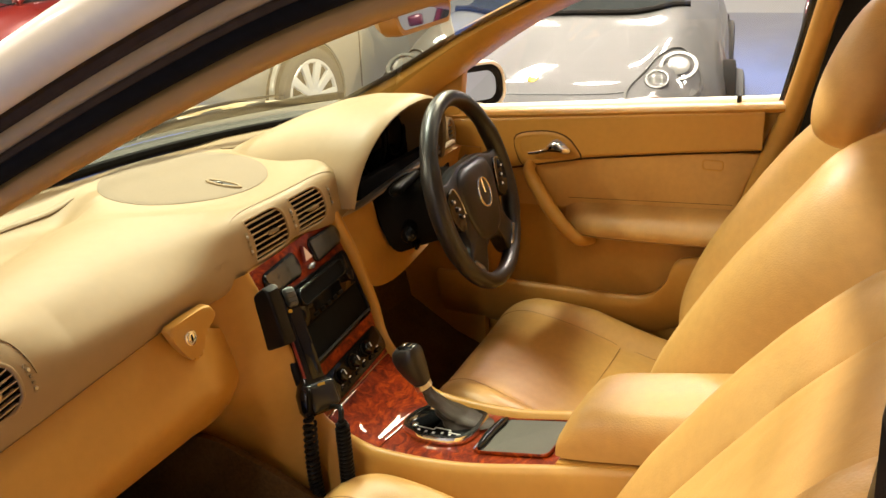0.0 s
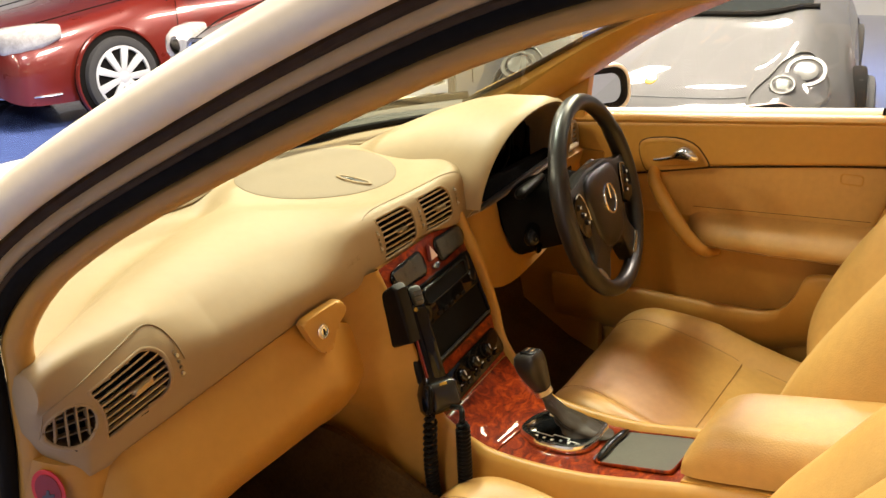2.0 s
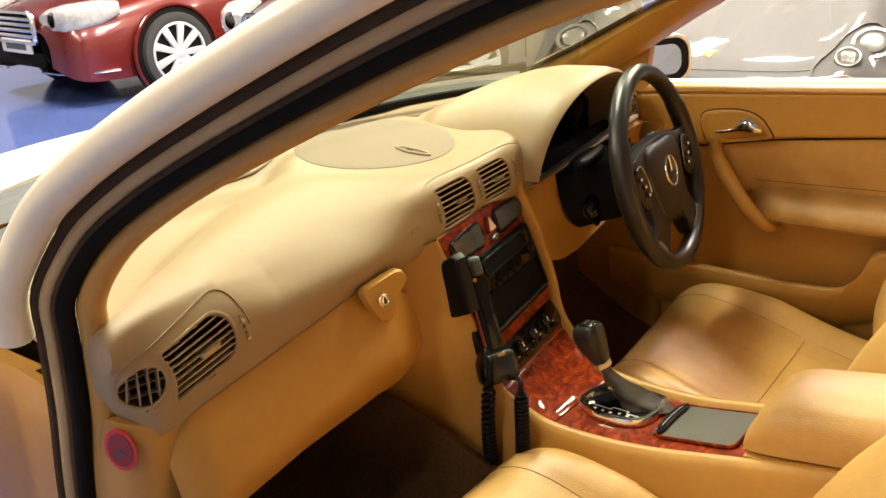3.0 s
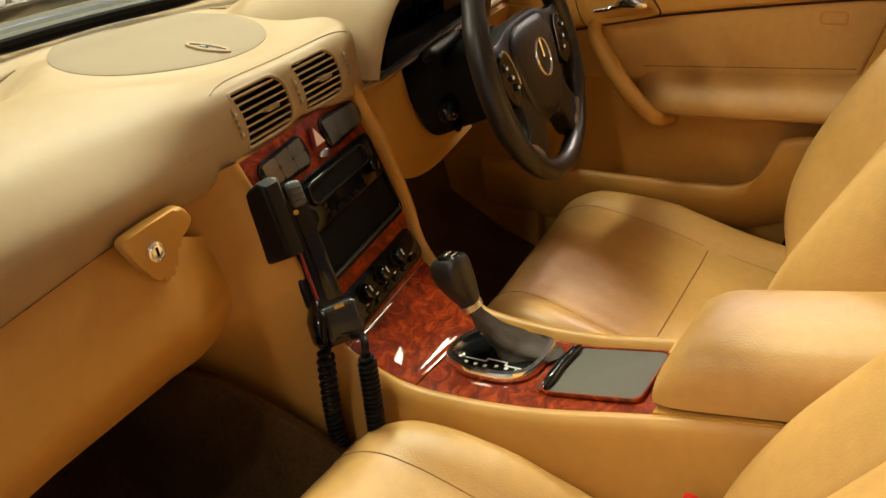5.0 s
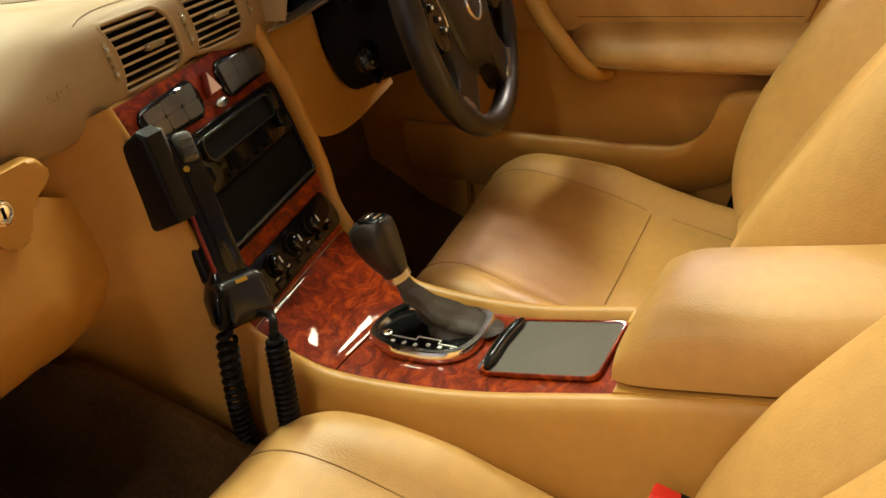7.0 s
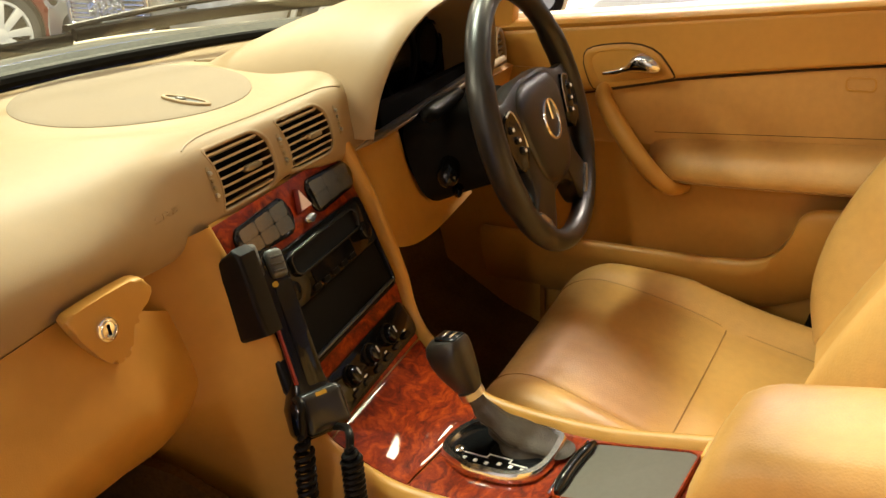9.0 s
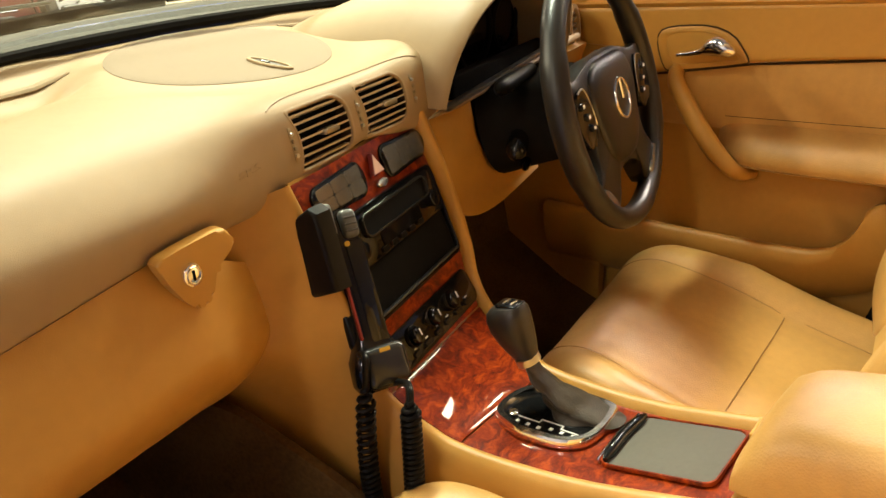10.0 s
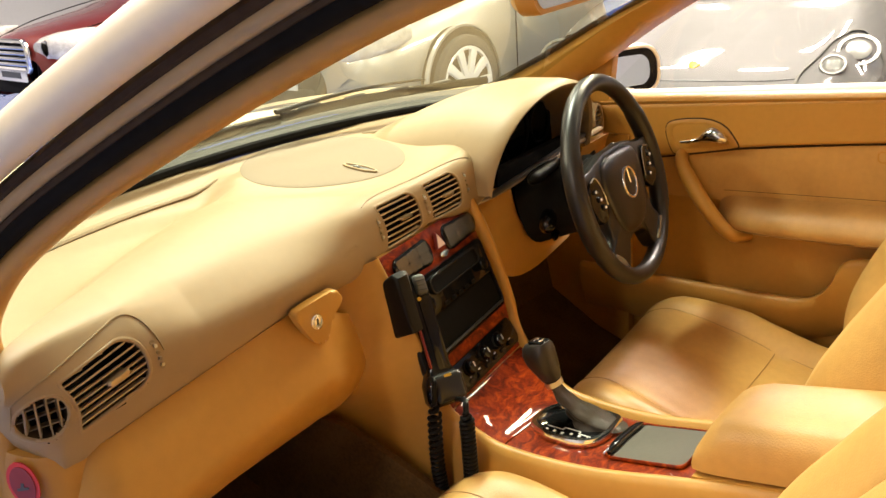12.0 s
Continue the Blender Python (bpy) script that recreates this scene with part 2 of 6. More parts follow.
def prism(outline, depth, place, bevel=0.0, seg=2):
    """A plate: an outline of (p, q), pulled from h = 0 to depth; place(p, q, h) gives its point. The far rim is rounded."""
    bm = bmesh.new()
    low = [bm.verts.new(place(p, q, 0)) for p, q in outline]
    top = [bm.verts.new(place(p, q, depth)) for p, q in outline]
    n = len(outline)
    bm.faces.new(low[::-1])
    bm.faces.new(top)
    for i in range(n):
        bm.faces.new((low[i], low[(i + 1) % n], top[(i + 1) % n], top[i]))
    if bevel:
        rim = [e for e in bm.edges if e.verts[0] in top and e.verts[1] in top]
        bmesh.ops.bevel(bm, geom=rim, offset=bevel, segments=seg, affect="EDGES", profile=0.5)
    return bm


def round_rect(w, h, r, n=5):
    out = []
    r = min(r, w / 2, h / 2)
    for cx, cy, a in ((w / 2 - r, h / 2 - r, 0), (-w / 2 + r, h / 2 - r, 90), (-w / 2 + r, -h / 2 + r, 180), (w / 2 - r, -h / 2 + r, 270)):
        for i in range(n + 1):
            t = radians(a + 90 * i / n)
            out.append((cx + r * math.cos(t), cy + r * math.sin(t)))
    return out


def corner_rect(x0, x1, z0, z1, radii, n=6):
    """A rectangle with a radius of its own at each corner: lower right, upper right, upper left, lower left."""
    out = []
    for (cx, cz, sx, sz, a0), r in zip(((x1, z0, -1, 1, -90), (x1, z1, -1, -1, 0), (x0, z1, 1, -1, 90), (x0, z0, 1, 1, 180)), radii):
        for i in range(n + 1):
            a = radians(a0 + 90 * i / n)
            out.append((cx + sx * r + r * math.cos(a), cz + sz * r + r * math.sin(a)))
    return out


def oval(w, h, n=28, power=2.0):
    out = []
    for i in range(n):
        t = 2 * math.pi * i / n
        c, s = math.cos(t), math.sin(t)
        out.append((w / 2 * math.copysign(abs(c) ** (2 / power), c), h / 2 * math.copysign(abs(s) ** (2 / power), s)))
    return out


def finer(outline, step=0.006):
    """The same outline with points at even short steps along its long edges."""
    out = []
    for a, b in zip(outline, outline[1:] + outline[:1]):
        n = max(1, math.ceil(math.hypot(b[0] - a[0], b[1] - a[1]) / step))
        out += [(a[0] + (b[0] - a[0]) * k / n, a[1] + (b[1] - a[1]) * k / n) for k in range(n)]
    return out


def bezel(outer, inner, depth, place, lip=0.002):
    """A frame with a hole: two outlines with as many points."""
    rings = []
    for src, h in ((outer, 0), (outer, depth - lip), ([((a[0] * 0.8 + b[0] * 0.2), (a[1] * 0.8 + b[1] * 0.2)) for a, b in zip(outer, inner)], depth),
                   ([((a[0] * 0.15 + b[0] * 0.85), (a[1] * 0.15 + b[1] * 0.85)) for a, b in zip(outer, inner)], depth), (inner, depth - lip), (inner, 0)):
        rings.append([place(p, q, h) for p, q in src])
    bm = loft(rings, True, False)
    return bm


def sheet(f, nu, nv, thick=0.0, closed_u=False):
    """A skin over f(u, v), u and v from 0 to 1, thickened inwards."""
    grid = [[Vector(f(i / nu, j / nv)) for j in range(nv + 1)] for i in range(nu + 1)]
    bm = bmesh.new()
    a = [[bm.verts.new(p) for p in row] for row in grid]
    for i in range(nu):
        for j in range(nv):
            bm.faces.new((a[i][j], a[i + 1][j], a[i + 1][j + 1], a[i][j + 1]))
    if thick:
        b = []
        for i in range(nu + 1):
            row = []
            for j in range(nv + 1):
                du = grid[min(i + 1, nu)][j] - grid[max(i - 1, 0)][j]
                dv = grid[i][min(j + 1, nv)] - grid[i][max(j - 1, 0)]
                nrm = du.cross(dv)
                nrm = nrm.normalized() if nrm.length > 1e-9 else Vector((0, 0, 1))
                row.append(bm.verts.new(grid[i][j] - nrm * thick))
            b.append(row)
        for i in range(nu):
            for j in range(nv):
                bm.faces.new((b[i][j], b[i][j + 1], b[i + 1][j + 1], b[i + 1][j]))
        for i in range(nu):
            bm.faces.new((a[i][0], b[i][0], b[i + 1][0], a[i + 1][0]))
            bm.faces.new((a[i][nv], a[i + 1][nv], b[i + 1][nv], b[i][nv]))
        for j in range(nv):
            bm.faces.new((a[0][j], a[0][j + 1], b[0][j + 1], b[0][j]))
            bm.faces.new((a[nu][j], b[nu][j], b[nu][j + 1], a[nu][j + 1]))
    return bm


def lettering(words, size, place, depth=0.0008):
    """Raised letters in the built-in font, middle at the origin of place."""
    curve = bpy.data.curves.new("letters", "FONT")
    curve.body, curve.size, curve.align_x, curve.align_y, curve.extrude, curve.resolution_u = words, size, "CENTER", "CENTER", depth / 2, 3
    ob = bpy.data.objects.new("letters", curve)
    bm = bmesh.new()
    bm.from_mesh(ob.to_mesh())
    for v in bm.verts:
        v.co = place(v.co.x, v.co.y, v.co.z + depth / 2)
    bpy.data.objects.remove(ob)
    bpy.data.curves.remove(curve)
    return bm


def frame_of(origin, right, up):
    """place(p, q, h) on a plane: p to the right, q up, h out of it."""
    o, r, u = Vector(origin), Vector(right).normalized(), Vector(up).normalized()
    n = r.cross(u)
    return lambda p, q, h: o + r * p + u * q + n * h


def matrix_of(origin, right, up):
    r = Vector(right).normalized()
    n = r.cross(Vector(up)).normalized()
    u = n.cross(r)
    m = Matrix((r, u, n)).transposed().to_4x4()
    return Matrix.Translation(origin) @ m


# ---- showroom ----
def showroom():
    x0, x1, y0, y1 = -9.0, 13.0, -7.0, 13.0
    cx, cy, sx, sy = (x0 + x1) / 2, (y0 + y1) / 2, x1 - x0, y1 - y0
    tagged(part("floor", box(sx, sy, 0.1, 0, m=pose(cx, cy, -0.05)), blue_floor), "glossy blue painted showroom floor", "floor", kind="structure")
    tagged(part("ceiling", box(sx, sy, 0.1, 0, m=pose(cx, cy, CEILING + 0.05)), ceiling_paint), "plain showroom ceiling, greyed to cut bounce light", "ceiling", kind="structure")
    for name, wx, wy, lx, ly in (("wall_east", x1 + 0.1, cy, 0.2, sy), ("wall_west", x0 - 0.1, cy, 0.2, sy),
                                 ("wall_north", cx, y1 + 0.1, sx, 0.2), ("wall_south", cx, y0 - 0.1, sx, 0.2)):
        tagged(part(name, box(lx, ly, CEILING, 0, m=pose(wx, wy, CEILING / 2)), wall_paint), "plain white painted showroom wall", "wall", kind="structure")
    for x, y, power, colour in LAMPS:
        t = thing("ceiling_lamp", (x, y, CEILING), "white box lamp fixed to the showroom ceiling", "lamp", "showroom lamps")
        part("housing", bezel(round_rect(1.25, 0.38, 0.02), round_rect(1.17, 0.30, 0.02), 0.10, lambda p, q, h: Vector((x + p, y + q, CEILING - h))), wall_paint, t)


showroom()


# ---- the car's shell ----
def cowl_y(x):
    return 0.885 - 0.27 * x * x


shell = thing("car_shell", (0, 0, 0.2), "champagne painted saloon car body with an open front door", "car")


def offset_path(points, dx, up, n=60):
    """A path round the door opening, shifted along x and square to itself across the car."""
    pts = spline([(-0.69 + 0.46 * max(0.0, z - 0.96), y, z) for y, z in points], n)
    out = []
    for i, p in enumerate(pts):
        d = (pts[min(i + 1, n)] - pts[max(i - 1, 0)]).normalized()
        out.append(p + Vector((0, -d.z, d.y)) * up + Vector((dx, 0, 0)))
    return out


OPENING = [(-0.75, 1.318), (-0.45, 1.312), (-0.25, 1.288), (-0.10, 1.259), (0.0, 1.230), (0.10, 1.189), (0.20, 1.142), (0.30, 1.091), (0.37, 1.050), (0.425, 1.007), (0.455, 0.955), (0.466, 0.905), (0.480, 0.82), (0.51, 0.70), (0.54, 0.5), (0.55, 0.28)]
part("door_seal", tube(offset_path(OPENING, -0.006, 0.0075), 0.0090, 12, up=(1, 0, 0)), rubber, shell, "black rubber door seal")
part("seal_lip", tube(offset_path(OPENING, -0.013, 0.0125), 0.0042, 8, up=(1, 0, 0)), brown_rubber, shell)
part("pillar_trim", tube(offset_path(OPENING, 0.0145, -0.0035), 0.0130, 12, 1.1, up=(1, 0, 0)), tan_plastic, shell, "tan pillar trim")
part("door_flange", tube(offset_path(OPENING, -0.016, 0.0220), 0.0072, 10, up=(1, 0, 0)), flange_shade, shell)
part("pillar_channel", tube(offset_path(OPENING, -0.004, 0.0230), 0.0100, 10, up=(1, 0, 0)), flange_shade, shell)
part("pillar_groove", tube(offset_path(OPENING, -0.022, 0.0310), 0.0058, 8, up=(1, 0, 0)), brown_rubber, shell)
part("a_pillar", tube(offset_path(OPENING[:12], -0.040, 0.0500), 0.0185, 16, up=(1, 0, 0)), champagne, shell, "champagne painted windscreen pillar")
RIGHT_LINE = [(-0.75, 1.40), (-0.3, 1.36), (-0.02, 1.30), (0.16, 1.235), (0.385, 1.150), (0.535, 1.085), (0.70, 1.0), (0.86, 0.925)]


def right_pillar():
    rings = []
    for i, p in enumerate(spline([(0, y, z) for y, z in RIGHT_LINE], 36)):
        k = i / 36
        wide = 0.035 + 0.125 * max(0.0, (k - 0.45) / 0.55) ** 1.3
        lean = 0.06 * max(0, (p.z - 0.95) / 0.4)
        a = Vector((0.615 - lean, p.y + 0.012, p.z + 0.002))
        b = Vector((0.672 - lean, p.y - wide, p.z - 0.018 + 0.03 * max(0.0, k - 0.5)))
        mid = (a + b) / 2 + Vector((-0.02, -0.012, 0.0))
        out = Vector((0.06, 0.01, 0.012))
        rings.append([a, (a + mid) / 2 + Vector((-0.008, 0, 0)), mid, (b + mid) / 2 + Vector((-0.006, -0.004, 0)), b, b + out, a + out])
    return loft(rings)


part("right_pillar", right_pillar(), tan_plastic, shell, "tan windscreen pillar trim")
part("right_pillar_seal", tube([Vector((0.615 - 0.06 * max(0, (z - 0.95) / 0.4) - 0.004, y + 0.016, z)) for y, z in RIGHT_LINE], 0.006, 8), rubber, shell)


def roof():
    def f(u, v):
        x = -0.56 + 1.12 * u
        y = 0.04 - 1.55 * v
        return (x, y - 0.10 * (2 * u - 1) ** 2 * 0.3, 1.345 + 0.05 * math.sin(math.pi * min(1, 0.15 + v * 0.7)) - 0.04 * (2 * u - 1) ** 2)
    return sheet(f, 14, 14, 0.03)


part("roof", roof(), champagne, shell)


def windscreen(u, v):
    x = (2 * u - 1) * (0.62 - 0.06 * v)
    y0 = cowl_y(x) + 0.012
    top = 0.05 - 0.05 * (2 * u - 1) ** 2
    return (x, y0 + (top - y0) * v, 0.935 - 0.05 * x * x + (1.315 - 0.935) * v + 0.035 * math.sin(math.pi * v))


part("windscreen", sheet(windscreen, 20, 16, 0), windscreen_glass, shell, "greenish windscreen glass")


def bonnet(u, v):
    x = (2 * u - 1) * 0.80
    y = cowl_y(min(0.62, abs(x))) + 0.235 + v * (0.915 - 0.25 * (2 * u - 1) ** 2)
    z = 0.928 - 0.19 * v ** 1.4 - 0.055 * abs(2 * u - 1) ** 3
    return (x, y, z)


part("bonnet", sheet(bonnet, 20, 16, 0.02), champagne, shell, "champagne painted bonnet")


def wing(side):
    def f(u, v):
        y = 0.62 + 1.45 * u
        a = v * math.pi / 2
        return (side * (0.79 + 0.075 * math.sin(a)), y, 0.86 - 0.15 * u ** 2 + 0.035 * math.cos(a) - 0.5 * max(0, v - 0.4))
    return sheet(f, 16, 10, 0.01)


for side in (-1, 1):
    part("front_wing", wing(side), champagne, shell)


def cowl(u, v):
    x = (2 * u - 1) * 0.72
    return (x, cowl_y(min(0.62, abs(x))) + 0.012 + 0.24 * v, 0.930 - 0.05 * x * x + 0.012 * math.sin(math.pi * v) + 0.004 * math.sin(14 * math.pi * v) * (0.2 < v < 0.9) - 0.012 * v)


part("cowl", sheet(cowl, 24, 40, 0.01), cowl_plastic, shell, "black cowl panel under the windscreen")
part("windscreen_seal", tube([Vector(windscreen(i / 30, 0.0)) + Vector((0, -0.006, -0.003)) for i in range(31)], 0.0085, 8), rubber, shell)


def wiper(x0, x1, dy):
    t = thing("wiper", (x0, cowl_y(x0) + 0.05, 0.95), "black windscreen wiper at rest above the cowl", "wiper", "wipers")
    pts = [Vector(windscreen((x / 0.62 + 1) / 2, 0.035 + dy)) + Vector((0, 0.01, 0.018)) for x in [x0 + (x1 - x0) * i / 14 for i in range(15)]]
    part("blade", tube(pts, 0.006, 8, 1.4), rubber, t)
    part("arm", tube([p + Vector((0, 0.014, 0.008 + 0.01 * math.sin(i / 14 * 3.1))) for i, p in enumerate(pts)][:11], lambda k: 0.008 - 0.004 * k, 8, 0.6), black_plastic, t)
    for i in (2, 5, 8, 11):
        part("bracket", box(0.05, 0.012, 0.008, 0.003, m=Matrix.Translation(pts[i] + Vector((0, 0.008, 0.006)))), grey_plastic, t)


wiper(-0.52, 0.02, 0.0)
wiper(0.02, 0.52, 0.01)

part("cabin_floor", sheet(lambda u, v: (-0.70 + 1.4 * u, 0.86 - 2.2 * v, 0.30 + 0.16 * max(0, 0.13 - v) / 0.13), 10, 20, 0.03), carpet, shell, "dark brown carpet")
part("firewall", sheet(lambda u, v: (-0.70 + 1.4 * u, 0.74 + 0.12 * v, 0.36 + 0.56 * v), 6, 6, 0.02), carpet, shell)
part("left_kick_panel", sheet(lambda u, v: (-0.695 - 0.01 * math.sin(3 * u), 0.60 + 0.28 * u, 0.28 + 0.55 * v), 6, 6, -0.02), tan_plastic, shell)
part("right_kick_panel", sheet(lambda u, v: (0.70, 0.55 + 0.33 * u, 0.28 + 0.55 * v), 6, 6, 0.02), tan_plastic, shell)
part("left_sill", box(0.10, 2.0, 0.10, 0.02, m=pose(-0.73, -0.35, 0.30)), champagne, shell)
# Unseen plain wall in place of the rear bench, added for bounce light.
part("rear_bounce_wall", box(1.4, 0.10, 0.72, 0.03, m=pose(0, -1.32, 0.60)), leather, shell)
part("right_sill", box(0.12, 2.2, 0.34, 0.02, m=pose(0.775, -0.1, 0.33)), tan_plastic, shell)
part("rear_side_panel", box(0.04, 1.28, 0.66, 0.01, m=pose(0.758, -0.66, 0.62)), tan_plastic, shell)
part("left_b_pillar", tube(spline([(-0.735, -0.43, 0.30), (-0.735, -0.41, 0.7), (-0.715, -0.400, 0.98), (-0.69, -0.402, 1.15), (-0.66, -0.44, 1.36)], 20), 0.05, 14), black_plastic, shell, "black door pillar")

part("sill_strip", tube([(0.664, 0.10 - 0.17 * i / 8, 0.412 + 0.066 * i / 8) for i in range(9)], 0.006, 8), champagne, shell)
part("pillar_foot", box(0.03, 0.28, 0.62, 0.008, m=pose(0.748, -0.03, 0.56)), tan_plastic, shell)
part("sill_gap", box(0.05, 0.16, 0.07, 0.01, m=pose(0.700, 0.01, 0.395, -20)), dark_void, shell)

# right middle pillar with its seal, trim and belt
part("middle_pillar_trim", tube(spline([(0.70, 0.035, 0.40), (0.705, 0.005, 0.62), (0.705, -0.055, 0.83), (0.70, -0.105, 0.98), (0.655, -0.175, 1.28), (0.64, -0.2, 1.36)], 24), lambda k: 0.021, 12), tan_plastic, shell, "tan door pillar trim")
part("middle_pillar_cover", sheet(lambda u, v: (0.725 - 0.07 * max(0, v - 0.55), -0.045 - 0.16 * v + 0.10 * (1 - v) * 0.5 - 0.20 * u, 0.40 + 0.95 * v), 6, 12, 0.02), black_plastic, shell)
part("rear_door_seal", tube(spline([(0.735, 0.05, 0.40), (0.735, 0.03, 0.60), (0.735, -0.03, 0.83), (0.73, -0.075, 0.95), (0.69, -0.14, 1.25)], 24), 0.012, 8), rubber, shell)
belt = thing("seat_belt", (0.66, -0.12, 1.12), "black webbing seat belt beside the driver's seat", "seat belt")
part("webbing", sheet(lambda u, v: (0.675 - 0.03 * v + 0.006 * u, -0.165 + 0.14 * v - 0.045 * u, 1.15 - 0.66 * v), 2, 14, 0.003), black_plastic, belt)
part("lap_webbing", sheet(lambda u, v: (0.668, 0.004 + 0.034 * v + 0.046 * u, 0.535 - 0.12 * v), 2, 12, 0.003), black_plastic, belt)
part("buckle_stop", box(0.012, 0.03, 0.03, 0.004, m=pose(0.655, -0.055, 0.782, -25)), black_gloss, belt)


# ---- right front door ----
def belt_z(y):
    return 0.945 - 0.082 * y


door = thing("driver_door", (0.72, 0.25, 0.42), "closed tan leather driver's door with armrest and pocket", "door")


def on_door(x):
    return lambda p, q, h: Vector((x - h, p, q))


def strip(front, back, n=12):
    """An outline between two edges, each a row of (y, z)."""
    a = [(p.y, p.z) for p in spline([(0, y, z) for y, z in front], n)]
    b = [(p.y, p.z) for p in spline([(0, y, z) for y, z in back], n)]
    return a + b[::-1]


TRIM_LINE = [(0.66, 0.755), (0.47, 0.790), (0.309, 0.823), (0.11, 0.850), (-0.05, 0.868)]
ARM_TOP = [(0.66, 0.70), (0.46, 0.705), (0.34, 0.711), (0.16, 0.725), (-0.005, 0.733)]
PLATE = [(0.470, 0.852), (0.452, 0.872), (0.352, 0.880), (0.310, 0.830), (0.318, 0.824), (0.440, 0.800), (0.452, 0.803)]
for cut in range(2):
    PLATE = [((a[0] * k + b[0] * (4 - k)) / 4, (a[1] * k + b[1] * (4 - k)) / 4) for a, b in zip(PLATE, PLATE[1:] + PLATE[:1]) for k in (3, 1)]
CX, CZ = 0.392, 0.842
plate_in = [(CX + (y - CX) * 0.80, CZ + (z - CZ) * 0.72) for y, z in PLATE]


def inside(outline, p, q):
    odd = False
    for a, b in zip(outline, outline[1:] + outline[:1]):
        if (a[1] > q) != (b[1] > q) and p < a[0] + (b[0] - a[0]) * (q - a[1]) / (b[1] - a[1]):
            odd = not odd
    return odd


def upper_face():
    """The door's upper panel with the handle's recess left open."""
    low = spline([(0, y, z) for y, z in TRIM_LINE], 200)
    bm = bmesh.new()
    rows = []
    for i in range(201):
        y = low[i].y
        a, b = belt_z(y), low[i].z
        row = []
        for j in range(41):
            v = j / 40
            edge = max(0.0, 1 - min(v, 1 - v) / 0.10)
            row.append(bm.verts.new((0.685 + 0.016 * (1 - math.sqrt(max(0.0, 1 - edge * edge))), y, a + (b - a) * v)))
        rows.append(row)
    hole = [(CX + (y - CX) * 1.07, CZ + (z - CZ) * 1.07) for y, z in plate_in]
    for a, b in zip(rows, rows[1:]):
        for j in range(40):
            mid = (a[j].co + b[j + 1].co) / 2
            if not inside(hole, mid.y, mid.z):
                bm.faces.new((a[j], a[j + 1], b[j + 1], b[j]))
    return bm


part("upper_panel", upper_face(), tan_plastic, door, "tan upper door panel")
part("upper_backing", prism(strip([(y, belt_z(y) - 0.004) for y in (0.66, 0.47, 0.30, 0.11, -0.078)], TRIM_LINE), 0.022, on_door(0.738), 0.002, 1), tan_plastic, door)
part("trim_seam", tube([(0.6985, y, z - 0.0015) for y, z in TRIM_LINE], 0.0020, 6), brown_rubber, door)
part("insert_crease", tube([(0.7005, y, z + 0.018) for y, z in [(0.345 - 0.345 * i / 10, 0.714 + 0.0022 * i) for i in range(11)]], 0.0018, 6), brown_rubber, door)
part("belt_strip", tube([(0.748, y, belt_z(y) + 0.006) for y in [0.60 - 0.70 * i / 12 for i in range(13)]], 0.013, 10, 0.8), champagne, door, "pale outer belt strip")
part("window_ledge", tube([(0.705, y, belt_z(y) + 0.001) for y in [0.66 - 0.745 * i / 12 for i in range(13)]], 0.022, 10, 0.5), tan_plastic, door)
part("middle_panel", prism(strip([(y, z - 0.003) for y, z in TRIM_LINE], ARM_TOP), 0.036, on_door(0.735), 0.010, 3), leather, door, "tan leather door insert")
part("lower_panel", prism(strip([(y, z - 0.003) for y, z in ARM_TOP], [(0.66, 0.40), (0.40, 0.41), (0.2, 0.44), (0.12, 0.455), (0.05, 0.50)]), 0.022, on_door(0.735), 0.006), tan_plastic, door)


def armrest_form():
    """A soft pad: its face slopes from the door skin out to a rounded lip."""
    rings = []
    for i in range(33):
        k = i / 32
        y = 0.352 - 0.400 * k
        zt = 0.724 + 0.024 * k
        out = 0.082 * (1 - 0.80 * math.exp(-k * 9)) * (1 - 0.25 * max(0, (k - 0.9) / 0.1) ** 2)
        x = 0.712
        rings.append([Vector((x - out * a, y, zt - d)) for a, d in ((0, -0.004), (0.12, 0.000), (0.35, 0.005), (0.62, 0.014), (0.84, 0.025), (0.96, 0.037), (1.0, 0.048), (0.97, 0.057), (0.88, 0.063), (0.6, 0.068), (0.0, 0.075))])
    return loft(rings)


part("armrest", armrest_form(), leather, door, "padded tan leather armrest")
part("armrest_seam", tube([(0.7125 - 0.079 * (1 - 0.80 * math.exp(-(i / 20 * 0.87 + 0.03) * 9)), 0.340 - 0.348 * i / 20, 0.6655 + 0.022 * i / 20) for i in range(21)], 0.0014, 6), thread, door)
PULL = spline([(0.70, 0.432, 0.806), (0.668, 0.424, 0.790), (0.655, 0.398, 0.757), (0.645, 0.358, 0.710), (0.640, 0.322, 0.676), (0.648, 0.297, 0.656), (0.69, 0.285, 0.646)], 22)
part("pull_handle", tube(PULL, lambda k: 0.009 + 0.006 * math.sin(math.pi * min(1, 0.15 + k * 0.85)), 12, 1.1), tan_plastic, door, "curved tan door pull")
POCKET = [(0.66, 0.530), (0.476, 0.534), (0.332, 0.538), (0.20, 0.543), (0.145, 0.556), (0.113, 0.590), (0.096, 0.632), (0.073, 0.646), (0.03, 0.652)]
POCKET_LOW = [(0.66, 0.40), (0.5, 0.405), (0.35, 0.41), (0.25, 0.425), (0.19, 0.44), (0.15, 0.45), (0.11, 0.465), (0.08, 0.48), (0.045, 0.505)]


